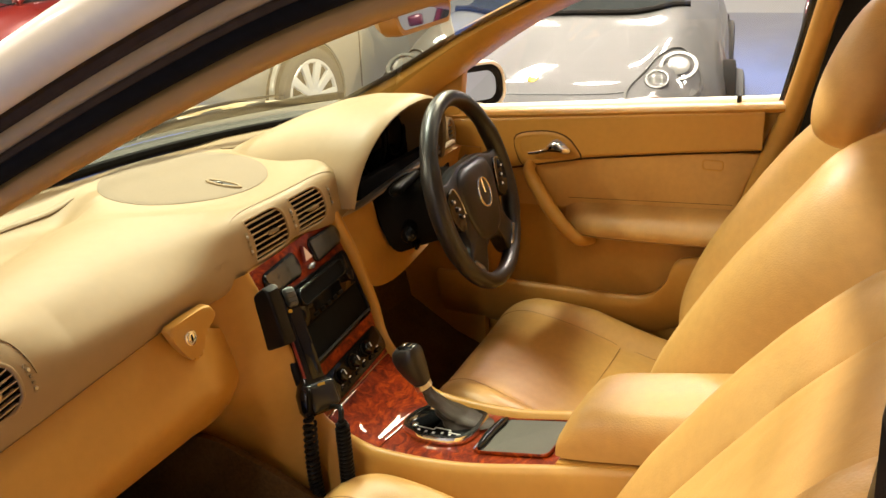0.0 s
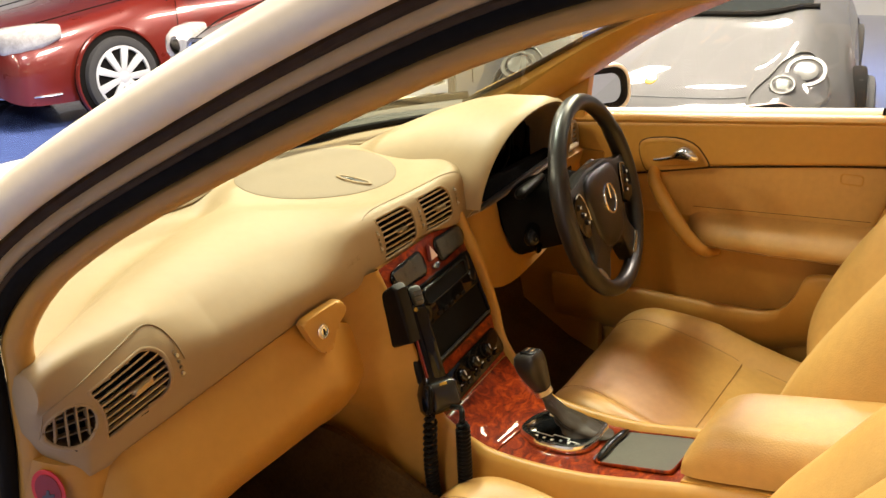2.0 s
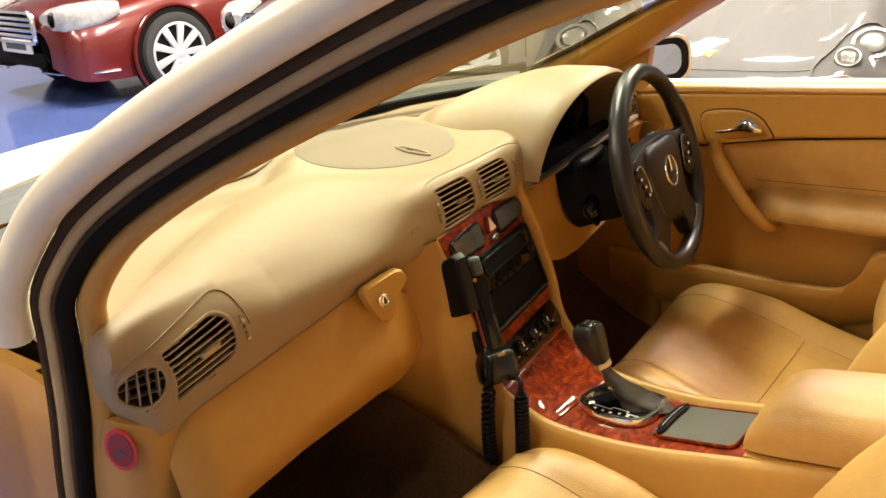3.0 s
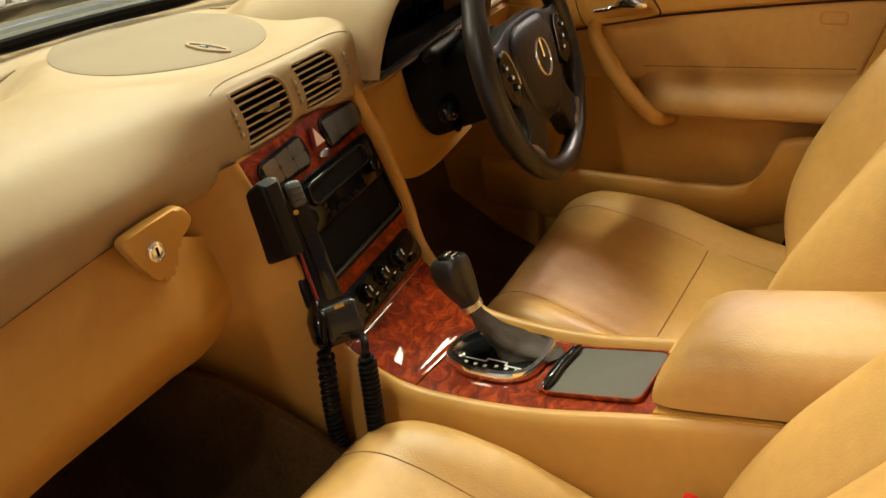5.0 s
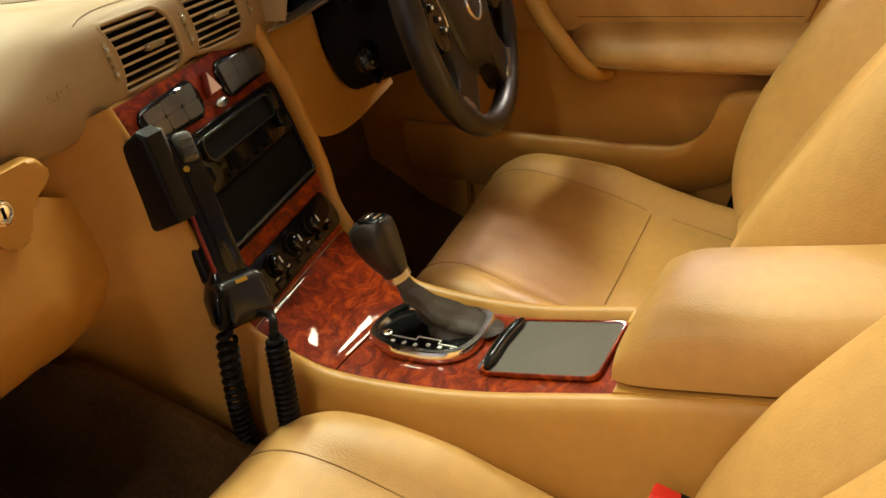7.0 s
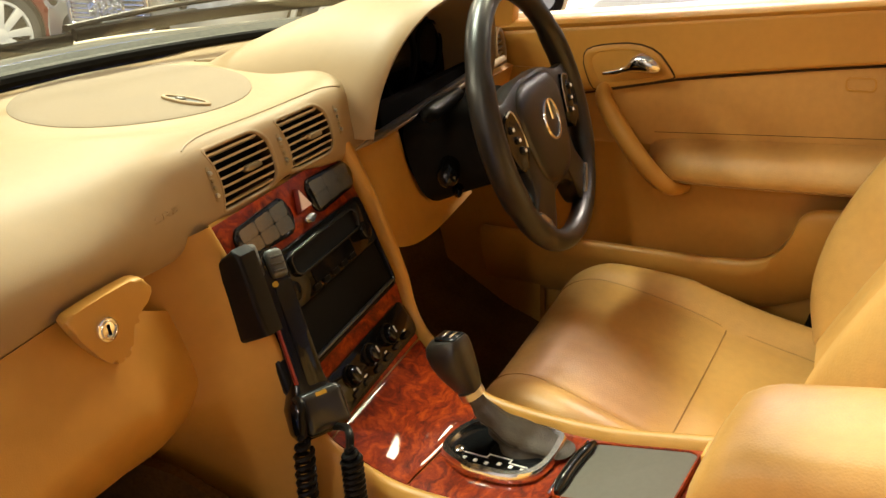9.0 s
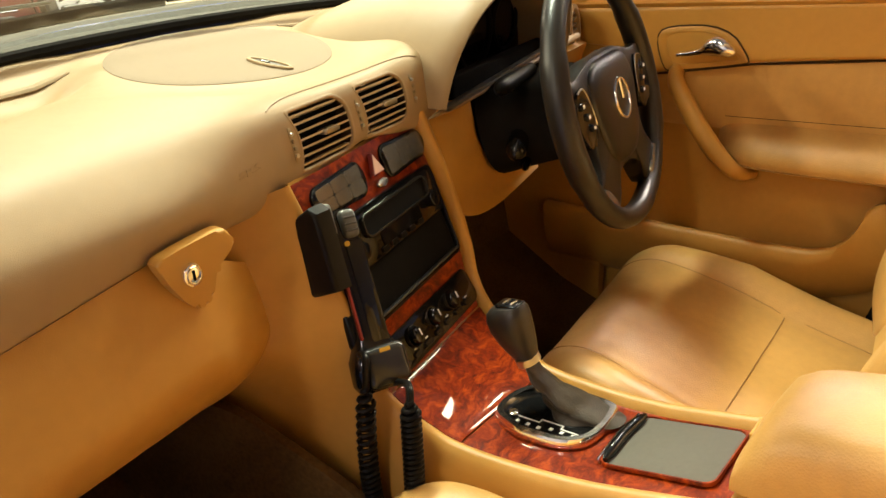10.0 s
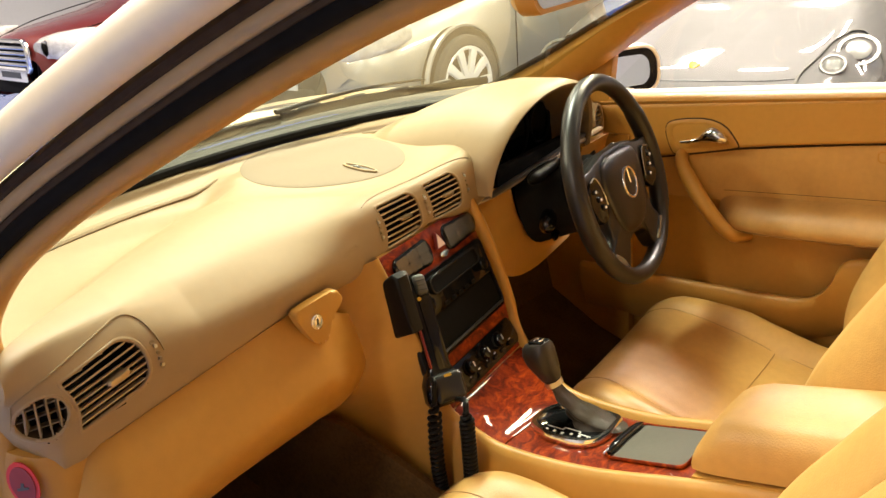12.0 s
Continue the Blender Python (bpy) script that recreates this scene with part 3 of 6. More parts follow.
def pocket():
    lip, low = spline([(0, y, z) for y, z in POCKET], 48), spline([(0, y, z) for y, z in POCKET_LOW], 48)
    form = ((0.712, 0.16), (0.690, 0.10), (0.672, 0.03), (0.664, 0.0), (0.655, 0.015), (0.650, 0.07), (0.651, 0.25), (0.660, 0.55), (0.675, 0.85), (0.700, 1.0))
    return loft([[Vector((x, a.y + (b.y - a.y) * k, a.z + (b.z - a.z) * k)) for x, k in form] for a, b in zip(lip, low)], False, False)


part("pocket", pocket(), tan_plastic, door, "tan map pocket", sharp=60)
plate = part("handle_plate", bezel(PLATE, plate_in, 0.006, on_door(0.6865), 0.0015), tan_plastic, door, "handle surround")
part("plate_line", tube([Vector((0.6846, CX + (y - CX) * 1.02, CZ + (z - CZ) * 1.03)) for y, z in PLATE + PLATE[:1]], 0.0016, 6), brown_rubber, plate)
cup = [[(CX + (y - CX) * k, CZ + (z - CZ) * k) for y, z in plate_in] for k in (1.0, 0.97, 0.90, 0.3)]
part("handle_recess", loft([[Vector((x, y, z)) for y, z in ring] for ring, x in zip(cup, (0.682, 0.700, 0.7075, 0.7085))], True, True), tan_plastic, plate, "deep recess behind the handle")
LEVER = spline([(0.424, 0.831, 0.0035), (0.405, 0.834, 0.0048), (0.386, 0.840, 0.0065), (0.374, 0.848, 0.0125), (0.358, 0.852, 0.0155), (0.342, 0.849, 0.0130), (0.331, 0.845, 0.0075), (0.327, 0.844, 0.0020)], 26)
paddle = [[Vector((0.667 - 0.35 * g.z - (0.003 + 0.45 * g.z) * math.cos(a), g.x, g.y + g.z * math.sin(a))) for a in [2 * math.pi * i / 14 for i in range(14)]] for g in LEVER]
lever = part("handle_lever", loft(paddle, True, True), chrome, door, "chrome inner door handle")
part("lock_pin", tube([(0.705, 0.002, belt_z(0.0)), (0.705, 0.002, belt_z(0.0) + 0.024)], 0.0045, 8), black_gloss, door, "black lock pin")
part("airbag_mark", bezel(round_rect(0.042, 0.022, 0.007), round_rect(0.036, 0.016, 0.005), 0.0012, lambda p, q, h: Vector((0.6992 - h, 0.042 - p, 0.831 + q)), 0.0004), tan_plastic, door)
window = part("door_window", sheet(lambda u, v: (0.715 - 0.075 * v, (0.64 - 0.44 * v) + (-0.105 - 0.05 * v - (0.64 - 0.44 * v)) * u, belt_z(0.3) - 0.02 + 0.38 * v), 4, 4), side_glass, door, "clear side window")
window.visible_shadow = False
part("mirror_triangle", prism([(0.72, 0.885), (0.70, 0.935), (0.585, 1.035), (0.602, 0.89)], 0.02, on_door(0.705), 0.005), tan_plastic, door, "tan mirror triangle")


def door_mirror():
    t = thing("door_mirror", (0.80, 0.68, 0.90), "champagne door mirror on the driver's door", "mirror")
    m = matrix_of((0.885, 0.665, 0.928), (0.86, -0.42, 0), (0.06, 0.123, 1))
    at = lambda p, q, h: m @ Vector((p, q, h))
    shape = round_rect(0.165, 0.115, 0.045, 6)
    rings = [[at(p * s, q * s, h) for p, q in shape] for s, h in ((1.0, 0.0), (1.05, -0.012), (1.03, -0.04), (0.86, -0.075), (0.5, -0.095))]
    part("housing", loft(rings, True, True), champagne, t)
    part("rim", bezel(shape, round_rect(0.148, 0.098, 0.038, 6), 0.010, at, 0.003), champagne, t)
    part("mirror_glass", prism(round_rect(0.150, 0.100, 0.038, 6), 0.002, lambda p, q, h: at(p, q, h + 0.002)), surface("mirror_silver", (0.72, 0.71, 0.69), 0.02, 1.0, var=0.0, rough_var=0.0), t, "mirror glass")
    # Black frame, made wide to imitate the dark reflection in the mirror.
    part("glass_reflection_frame", bezel(round_rect(0.150, 0.100, 0.038, 6), round_rect(0.112, 0.070, 0.028, 6), 0.008, at, 0.002), rubber, t, "black frame standing in for a dark reflection")
    part("foot", box(0.10, 0.05, 0.05, 0.018, 3, m=pose(0.77, 0.68, 0.885)), champagne, t)


door_mirror()


# ---- dashboard ----
SKEW = 0.13


def table_yb(x):
    return lerp_table(-abs(x), ((-0.72, 0.45), (-0.66, 0.485), (-0.58, 0.565), (-0.5, 0.63), (-0.42, 0.682), (-0.33, 0.728), (-0.25, 0.76), (-0.15, 0.788), (0.0, 0.80)))


@functools.lru_cache(maxsize=None)
def dash_profile(x, n=90):
    a = abs(x)
    end = max(0.0, (a - 0.620) / 0.066) if x < 0 else max(0.0, (a - 0.59) / 0.082)
    yc, zc = cowl_y(x), 0.928 - 0.05 * x * x
    yb, yf = table_yb(x), 0.50 + SKEW * x
    yb = min(max(yb, 0.72) if x > 0.3 else yb, yc - 0.06)
    zl = 0.84 - 0.095 * a + 1.5 * max(0.0, a - 0.645)
    mid = max(0.0, min(1.0, (0.330 - abs(x - 0.01)) / 0.165))
    mid = mid * mid * (3 - 2 * mid)
    yf += (0.5165 + 0.15 * x - yf) * mid
    if x > 0.17:
        yf, zl = (0.640 + SKEW * (x - 0.37) if x < 0.575 else 0.606), 0.84
    d = yb - yf
    left = max(0.0, min(1.0, (-x - 0.46) / 0.08))
    sink = (0.035 - 0.006 * left) * (1 - math.sqrt(max(0.0, 1 - min(1, end) ** 2)))
    knee = yf + 0.085 * d + 0.006
    pts = [(yc, zc), ((yc * 2 + yb) / 3, zc - 0.012 + 0.006 * max(0, 1 - a / 0.25)), (yb + 0.016, 0.896 - 0.02 * a * a), (yb - 0.014, 0.8985 - 0.012 * a * a), (yb - 0.036, 0.9085 - 0.008 * a * a),
           (yf + 0.60 * d, 0.913 - sink * 0.4 + 0.02 * a + 0.004 * mid),
           (yf + 0.28 * d, 0.908 - sink * 0.6 + 0.013 * a + 0.0105 * mid + 0.008 * left),
           (knee + (0.5345 + 0.15 * x - knee) * mid, 0.892 - sink * 0.7 + 0.0165 * mid + 0.019 * left),
           (yf + sink * 1.3, 0.860 + 0.008 * max(mid, left)),
           (yf + 0.012 - 0.011 * mid + sink * 1.5, zl + 0.014 - 0.018 * mid),
           (yf + 0.032 + 0.008 * mid + sink * 1.5, zl - 0.022 * mid)]
    return [(p.y, seat_for_grille(x, p.y, p.z)) for p in spline([(0, y, z) for y, z in pts], n)]


def grille_z(x, y):
    return 0.9125 + 0.05 * (y - 0.640) - 0.10 * (x - 0.008) ** 2


def seat_for_grille(x, y, z):
    """The pad flattens round the speaker grille."""
    p, q = x - 0.001, y - 0.752
    d = ((0.61 * p + 0.79 * q) / 0.155) ** 2 + ((0.79 * p - 0.61 * q) / 0.140) ** 2
    w = max(0.0, min(1.0, (2.7 - d) / 1.6))
    w = w * w * (3 - 2 * w)
    return z + (grille_z(x, min(y, 0.878)) - 0.0008 - z) * w


def dash_z(x, y):
    pr = dash_profile(x)
    for (ya, za), (yb, zb) in zip(pr, pr[1:]):
        if ya >= y >= yb and ya > yb:
            return za + (zb - za) * (y - ya) / (yb - ya)
    return pr[-1][1]


def dash_y(x, z):
    pr = dash_profile(x)
    for (ya, za), (yb, zb) in reversed(list(zip(pr, pr[1:]))):
        if zb <= z <= za:
            return ya + (yb - ya) * (z - za) / (zb - za)
    return pr[-1][0]


def dash_skin_at(x, z):
    """The pad's front face at x and height z, and its outward normal."""
    x = max(-0.680, x)
    p = Vector((x, dash_y(round(x, 4), z), z))
    e = 0.004
    du = Vector((2 * e, dash_y(round(x + e, 4), z) - dash_y(round(x - e, 4), z), 0))
    dv = Vector((0, dash_y(round(x, 4), z + e) - dash_y(round(x, 4), z - e), 2 * e))
    return p, du.cross(dv).normalized()


def on_dash(cx, cz, slant=0.0):
    """place(p, q, h) on the pad's front face round a middle; slant leans the upright axis."""
    def place(p, q, h):
        at, n = dash_skin_at(cx + p + slant * q, cz + q)
        return at + n * h
    return place


dash = thing("dashboard", (0, 0.6, 0.80), "sand coloured soft dashboard with tan lower panels", "dashboard")
NX = 420
VENT_L, VENT_R = (-0.0675, 0.8695, 0.088, 0.060), (0.0515, 0.8705, 0.088, 0.057)
VENT_SIDE, VENT_ROUND = (-0.5850, 0.8605, 0.083, 0.0585), (-0.6560, 0.8530, 0.045, 0.046)


def vent_hole(w, h, radii, bow, lean, slope):
    """Outline of a vent's mouth: a rounded, leaning rectangle with bowed ends."""
    out = []
    for p, q in finer(corner_rect(-w / 2, w / 2, -h / 2, h / 2, radii, 7)):
        out.append((p + bow * (1 - (q / (h / 2)) ** 2) - bow / 2 - lean * q, q + slope * p))
    return out


HOLES = [(cx, cz, vent_hole(w, h, (0.012, 0.016, 0.005, 0.006), 0.008, 0.10, 0.0)) for cx, cz, w, h in (VENT_L, VENT_R)]
HOLES.append((VENT_SIDE[0], VENT_SIDE[1], vent_hole(VENT_SIDE[2], VENT_SIDE[3], (0.014, 0.018, 0.005, 0.006), 0.007, 0.20, 0.18)))
HOLES.append((VENT_ROUND[0], VENT_ROUND[1], oval(VENT_ROUND[2], VENT_ROUND[3], 28)))


def in_vent(x, z):
    for cx, cz, hole in HOLES:
        p, q = (x - cx) / 1.035, (z - cz) / 1.045
        if abs(p) > 0.06 or abs(q) > 0.05:
            continue
        if inside(hole, p, q):
            return True
    return False


def pad_ring(x, squeeze=0.0):
    ring = [Vector((x, y, z)) for y, z in dash_profile(round(max(-0.684, min(0.672, x)), 5))]
    heart = Vector((x, 0.53 if x < 0 else 0.66, 0.868))
    return [p.lerp(heart, squeeze) for p in ring]


def dash_pad():
    rings = [pad_ring(-0.6895, 0.96), pad_ring(-0.689, 0.35), pad_ring(-0.6875, 0.12)] + [pad_ring(-0.684 + 1.356 * i / NX) for i in range(NX + 1)] + [pad_ring(0.677, 0.35), pad_ring(0.678, 0.96)]
    bm = bmesh.new()
    rows = [[bm.verts.new(p) for p in ring] for ring in rings]
    for a, b in zip(rows, rows[1:]):
        for i in range(len(a) - 1):
            quad = (a[i], a[i + 1], b[i + 1], b[i])
            mid = sum((v.co for v in quad), Vector()) / 4
            if i > 45 and in_vent(mid.x, mid.z):
                continue
            bm.faces.new(quad)
    return bm


part("dash_pad", dash_pad(), dash_skin, dash, "soft sand dash pad")
part("dash_core", box(1.24, 0.16, 0.14, 0.03, m=pose(0, 0.66, 0.77)), dark_void, dash)


GRILLE = [(0.61 * a + 0.79 * b, 0.79 * a - 0.61 * b) for a, b in oval(0.310, 0.280, 56, 2.15)]
GRILLE = [(p, q if q < 0 else q * (1 - 0.16 * q / 0.15)) for p, q in GRILLE]


def grille_disc():
    rings = []
    for k, h in ((1.0, -0.004), (1.0, -0.0002), (0.992, 0.0003), (0.9, 0.0003), (0.7, 0.0003), (0.45, 0.0003), (0.2, 0.0003), (0.03, 0.0003)):
        rings.append([Vector((0.001 + p * k, 0.752 + q * k, grille_z(0.001 + p * k, 0.752 + q * k) + h)) for p, q in GRILLE])
    return loft(rings, True, True)


part("speaker_grille", grille_disc(), grille_cloth, dash, "grey-beige round speaker grille")
on_grille = lambda p, q, h: Vector((-0.006 + q, 0.652 - p, grille_z(-0.006, 0.652 - p) + h + 0.0006))
sensor = part("light_sensor", bezel(oval(0.078, 0.021, 24), oval(0.064, 0.012, 24), 0.0030, on_grille, 0.001), dash_skin, dash, "small pale light sensor")
part("sensor_eye", prism(oval(0.065, 0.013, 24), 0.0012, on_grille), grey_plastic, sensor)
part("sensor_dome", prism(oval(0.016, 0.008, 16), 0.0034, lambda p, q, h: on_grille(p - 0.008, q, h), 0.001), lamp_white, sensor)
for x0, x1, back in ((-0.56, -0.165, 0.058), (0.175, 0.56, 0.045)):
    pts = []
    for i in range(17):
        x = x0 + (x1 - x0) * i / 16
        y = cowl_y(x) - back
        pts.append((x, y, dash_z(x, y) + 0.0005))
    part("defroster_slot", tube(pts, lambda k: 0.008 * min(1, 0.3 + 8 * k, 0.3 + 8 * (1 - k)), 8, 0.5), vent_plastic, dash)


def arch(cx, half, base, top, n=28, power=2.3):
    out = []
    for i in range(n + 1):
        a = math.pi * (1 - i / n)
        c, s = math.cos(a), math.sin(a)
        out.append((cx + half * (0.80 if c > 0 else 1.0) * math.copysign(abs(c) ** (2 / power), c), base + (top - base) * abs(s) ** (2 / power)))
    return out


HUB_X = 0.372


def binnacle():
    rings = []
    for y, half, base, top in ((0.60, 0.196, 0.845, 0.965), (0.535, 0.205, 0.838, 0.979), (0.517, 0.210, 0.836, 0.984), (0.513, 0.217, 0.842, 0.990), (0.520, 0.223, 0.842, 0.995), (0.545, 0.228, 0.842, 0.998),
                               (0.60, 0.236, 0.83, 0.994), (0.66, 0.246, 0.83, 0.982), (0.72, 0.258, 0.84, 0.962), (0.78, 0.272, 0.85, 0.936), (0.82, 0.285, 0.85, 0.912)):
        rings.append([Vector((x, y + 0.028 + SKEW * (x - HUB_X) * max(0, min(1, (0.80 - y) / 0.2)) - 0.03 * (z - 0.84) / 0.15 * (1 if y < 0.6 else 0), z)) for x, z in arch(HUB_X, half, base, top)])
    return loft(rings, False, False)


part("binnacle", binnacle(), dash_skin, dash, "arched sand hood over the dials")
cluster = part("dial_panel", prism([(x, z) for x, z in arch(HUB_X, 0.200, 0.842, 0.970)], 0.004, lambda p, q, h: Vector((p, 0.628 + SKEW * (p - HUB_X) - h, q))), black_gloss, dash, "dark unlit dial panel")
for x, r in ((0.27, 0.042), (0.372, 0.055), (0.475, 0.042)):
    place = frame_of((x, 0.623 + SKEW * (x - HUB_X), 0.895), (1, SKEW, 0), (0, 0, 1))
    part("dial", bezel([(p, q) for p, q in oval(2 * r, 2 * r, 28)], oval(2 * r - 0.006, 2 * r - 0.006, 28), 0.004, place, 0.001), black_plastic, cluster)
part("dial_print", prism([(0, 0), (0.004, 0), (0.004, 0.026), (0, 0.026)], 0.001, lambda p, q, h: Vector((0.236 + p + 0.4 * q, 0.604 - h, 0.872 + q))), grey_plastic, cluster)
part("dial_rim", box(0.375, 0.012, 0.007, 0.003, m=pose(HUB_X - 0.02, 0.5484, 0.8497, 0, -3.6, 7.4)), rim_grey, dash, "grey strip below the dials")


def knee_wing():
    """Tan wing from the console's flank to the column, curling under it."""
    outer = spline([(0.128, 0.545, 0.842), (0.132, 0.528, 0.79), (0.140, 0.514, 0.74), (0.165, 0.508, 0.70), (0.222, 0.520, 0.674), (0.295, 0.532, 0.664), (0.366, 0.540, 0.669), (0.44, 0.550, 0.676)], 40)
    inner = spline([(0.243, 0.534, 0.836), (0.245, 0.530, 0.812), (0.252, 0.530, 0.785), (0.268, 0.530, 0.757), (0.290, 0.532, 0.731), (0.325, 0.538, 0.710), (0.375, 0.546, 0.697), (0.45, 0.556, 0.694)], 40)

    def f(u, v):
        a, b = outer[round(v * 40)], inner[round(v * 40)]
        p = a.lerp(b, u)
        swell = math.sin(math.pi * u) * 0.010 * (1 - 0.5 * v)
        return (p.x, p.y + swell + 0.014 * max(0.0, (u - 0.85) / 0.15) ** 2, p.z)
    return sheet(f, 20, 40, 0.005)


def knee_panel():
    def f(u, v):
        x = 0.52 + 0.13 * u
        pr = spline([(0, 0.535, 0.842), (0, 0.545, 0.805), (0, 0.535, 0.765), (0, 0.545, 0.732)], 12)
        p = pr[round(v * 12)]
        return (x, p.y + SKEW * (x - 0.2), p.z)
    return sheet(f, 12, 12, 0.012)


part("knee_wing", knee_wing(), tan_plastic, dash, "tan panel curling round the column", sharp=60)
part("knee_panel", knee_panel(), tan_plastic, dash, "tan driver's knee panel")
# Flat black plate gives the dark of the shaded gap round the column.
part("column_shade_plate", box(0.34, 0.02, 0.19, 0.006, m=pose(0.400, 0.590, 0.768, 0, 0, 7.4)), rubber, dash, "black plate standing in for the shaded recess round the column")
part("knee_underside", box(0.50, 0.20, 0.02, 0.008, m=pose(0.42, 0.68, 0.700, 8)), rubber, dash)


def vent_rim(name, outer, inner, place, label=""):
    """A flush rim round an opening, turned down into it."""
    mix = lambda k: [(a[0] * (1 - k) + b[0] * k, a[1] * (1 - k) + b[1] * k) for a, b in zip(outer, inner)]
    rows = ((outer, -0.0012), (outer, 0.0001), (mix(0.25), 0.0005), (mix(0.75), 0.0006), (mix(0.95), 0.0), (inner, -0.0014), (inner, -0.0030))
    rim = part(name, loft([[place(p, q, h) for p, q in src] for src, h in rows], True, False), dash_skin, dash, label, sharp=70)
    # Inner wall browned to imitate the shade in the vent's mouth.
    part("vent_shade_sleeve", loft([[place(p, q, h) for p, q in inner] for h in (-0.0028, -0.018)], True, False), brown_rubber, rim)
    return rim


def vent(parent, place, outline, h, slats, knob, bar=0.0011):
    """Thin bright-edged slats before a near-black plate painted as the box's shade, with a slide knob on the middle
    one; outline: the opening.
    """
    part("vent_shade_plate", prism([(p * 1.03, q * 1.03) for p, q in outline], 0.002, lambda p, q, d: place(p, q, d - 0.019)), dark_void, parent)

    def reach(q):
        row = [a[0] + (b[0] - a[0]) * (q - a[1]) / (b[1] - a[1]) for a, b in zip(outline, outline[1:] + outline[:1]) if (a[1] - q) * (b[1] - q) < 0]
        return min(row), max(row)
    for i in range(slats):
        q = h * ((i + 0.55) / slats - 0.5)
        a, b = reach(q)
        edge = [(a + (b - a) * k / 8, q - bar) for k in range(9)] + [(b - (b - a) * k / 8, q + bar) for k in range(9)]
        part("slat", prism(edge, 0.006, lambda p, z, d: place(p, z - 0.25 * (0.006 - d), d - 0.0080), 0.0004, 1), slat_plastic, parent)
    grip = [(p, q) for p, q in round_rect(0.027, 0.0064, 0.0031)]
    part("knob", loft([[place(p * s + knob, q * s - 0.001, d) for p, q in grip] for s, d in ((0.9, -0.010), (1.0, -0.004), (1.0, 0.0005), (0.86, 0.0028), (0.5, 0.0034))]), knob_metal, parent, "small satin slide knob")


def thumbwheel(parent, place, q0, step):
    """A ribbed wheel edge standing in a slim slot."""
    part("wheel_slot", prism(round_rect(0.0062, 0.036, 0.003), 0.0012, lambda p, q, h: place(p, q + q0 - 1.5 * step, h - 0.0006), 0.0004), vent_plastic, parent)
    for k in range(4):
        part("thumbwheel_rib", prism(round_rect(0.0042, 0.0042, 0.0014), 0.0022, lambda p, q, h: place(p, q + q0 - step * k, h + 0.0006), 0.0008), satin_metal if k in (0, 3) else vent_plastic, parent)


# middle vents
part("housing_seam", tube([Vector((x, y, dash_z(x, y) + 0.0001)) for x, y in [(-0.142 + 0.290 * i / 40, 0.5405 + 0.14 * (-0.142 + 0.290 * i / 40) - 0.010 * math.exp(-i / 3) - 0.008 * math.exp((i - 40) / 3)) for i in range(41)]], 0.0009, 6), vent_plastic, dash)
for (cx, cz, w, h), wheel in ((VENT_L, -0.0535), (VENT_R, -0.0535)):
    place = on_dash(cx, cz)
    hole = HOLES[0 if cx < 0 else 1][2]
    rim = [(p * 1.085, q * 1.12) for p, q in hole]
    vb = vent_rim("vent_frame", rim, hole, place, "sand vent frame")
    vent(vb, place, hole, h, 7, 0.012)
    thumbwheel(vb, lambda p, q, d: place(p + wheel - 0.10 * q, q, d), 0.011, 0.0075)
    if cx > 0:
        thumbwheel(vb, lambda p, q, d: place(p + 0.066 - 0.08 * q, q, d), 0.014, 0.0075)

# left end vent
cx, cz, w, h = VENT_SIDE
wide_hole = HOLES[2][2]
side_place = on_dash(cx, cz)
side_rim = vent_rim("side_vent_frame", [(p * 1.085, q * 1.12) for p, q in wide_hole], wide_hole, side_place)
tilted = lambda p, q, d: side_place(p, q + 0.18 * p, d)
vent(side_rim, tilted, [(p, q - 0.18 * p) for p, q in wide_hole], h, 7, 0.010, 0.0009)
thumbwheel(side_rim, lambda p, q, d: side_place(p + 0.0595 - 0.20 * q, q + 0.006, d), 0.008, 0.0075)
seam_line = [(-0.101, -0.014), (-0.100, 0.006), (-0.088, 0.022), (-0.050, 0.036), (0.0, 0.0475), (0.034, 0.0535), (0.052, 0.045), (0.062, 0.027), (0.068, 0.006)]
part("housing_seam", tube([side_place(p.x, p.y, 0.0003) for p in spline([(x, y, 0) for x, y in seam_line], 40)], 0.0010, 6), vent_plastic, dash)
cx, cz, w, h = VENT_ROUND
round_place = on_dash(cx, cz)
ring_in = oval(w, h, 28)
round_rim = vent_rim("round_vent_frame", [(p * 1.16, q * 1.14) for p, q in ring_in], ring_in, round_place)
part("vent_shade_plate", prism([(p * 1.02, q * 1.02) for p, q in ring_in], 0.002, lambda p, q, d: round_place(p, q, d - 0.018)), dark_void, round_rim)
for k in range(-1, 3):
    p0 = (k - 0.5) * 0.0105
    s = math.sqrt(max(0.05, 1 - (2 * p0 / w) ** 2)) * h / 2
    part("grid_vane", prism([(p0 - 0.0008, -s), (p0 + 0.0008, -s), (p0 + 0.0008, s), (p0 - 0.0008, s)], 0.008, lambda p, q, d: round_place(p, q, d - 0.011)), vent_plastic, round_rim)
for k in range(-1, 2):
    q0 = k * 0.0125
    s = math.sqrt(max(0.05, 1 - (2 * q0 / h) ** 2)) * w / 2
    part("grid_bar", prism([(-s, q0 - 0.0008), (s, q0 - 0.0008), (s, q0 + 0.0008), (-s, q0 + 0.0008)], 0.006, lambda p, q, d: round_place(p, q + 0.12 * p, d - 0.010)), vent_plastic, round_rim)

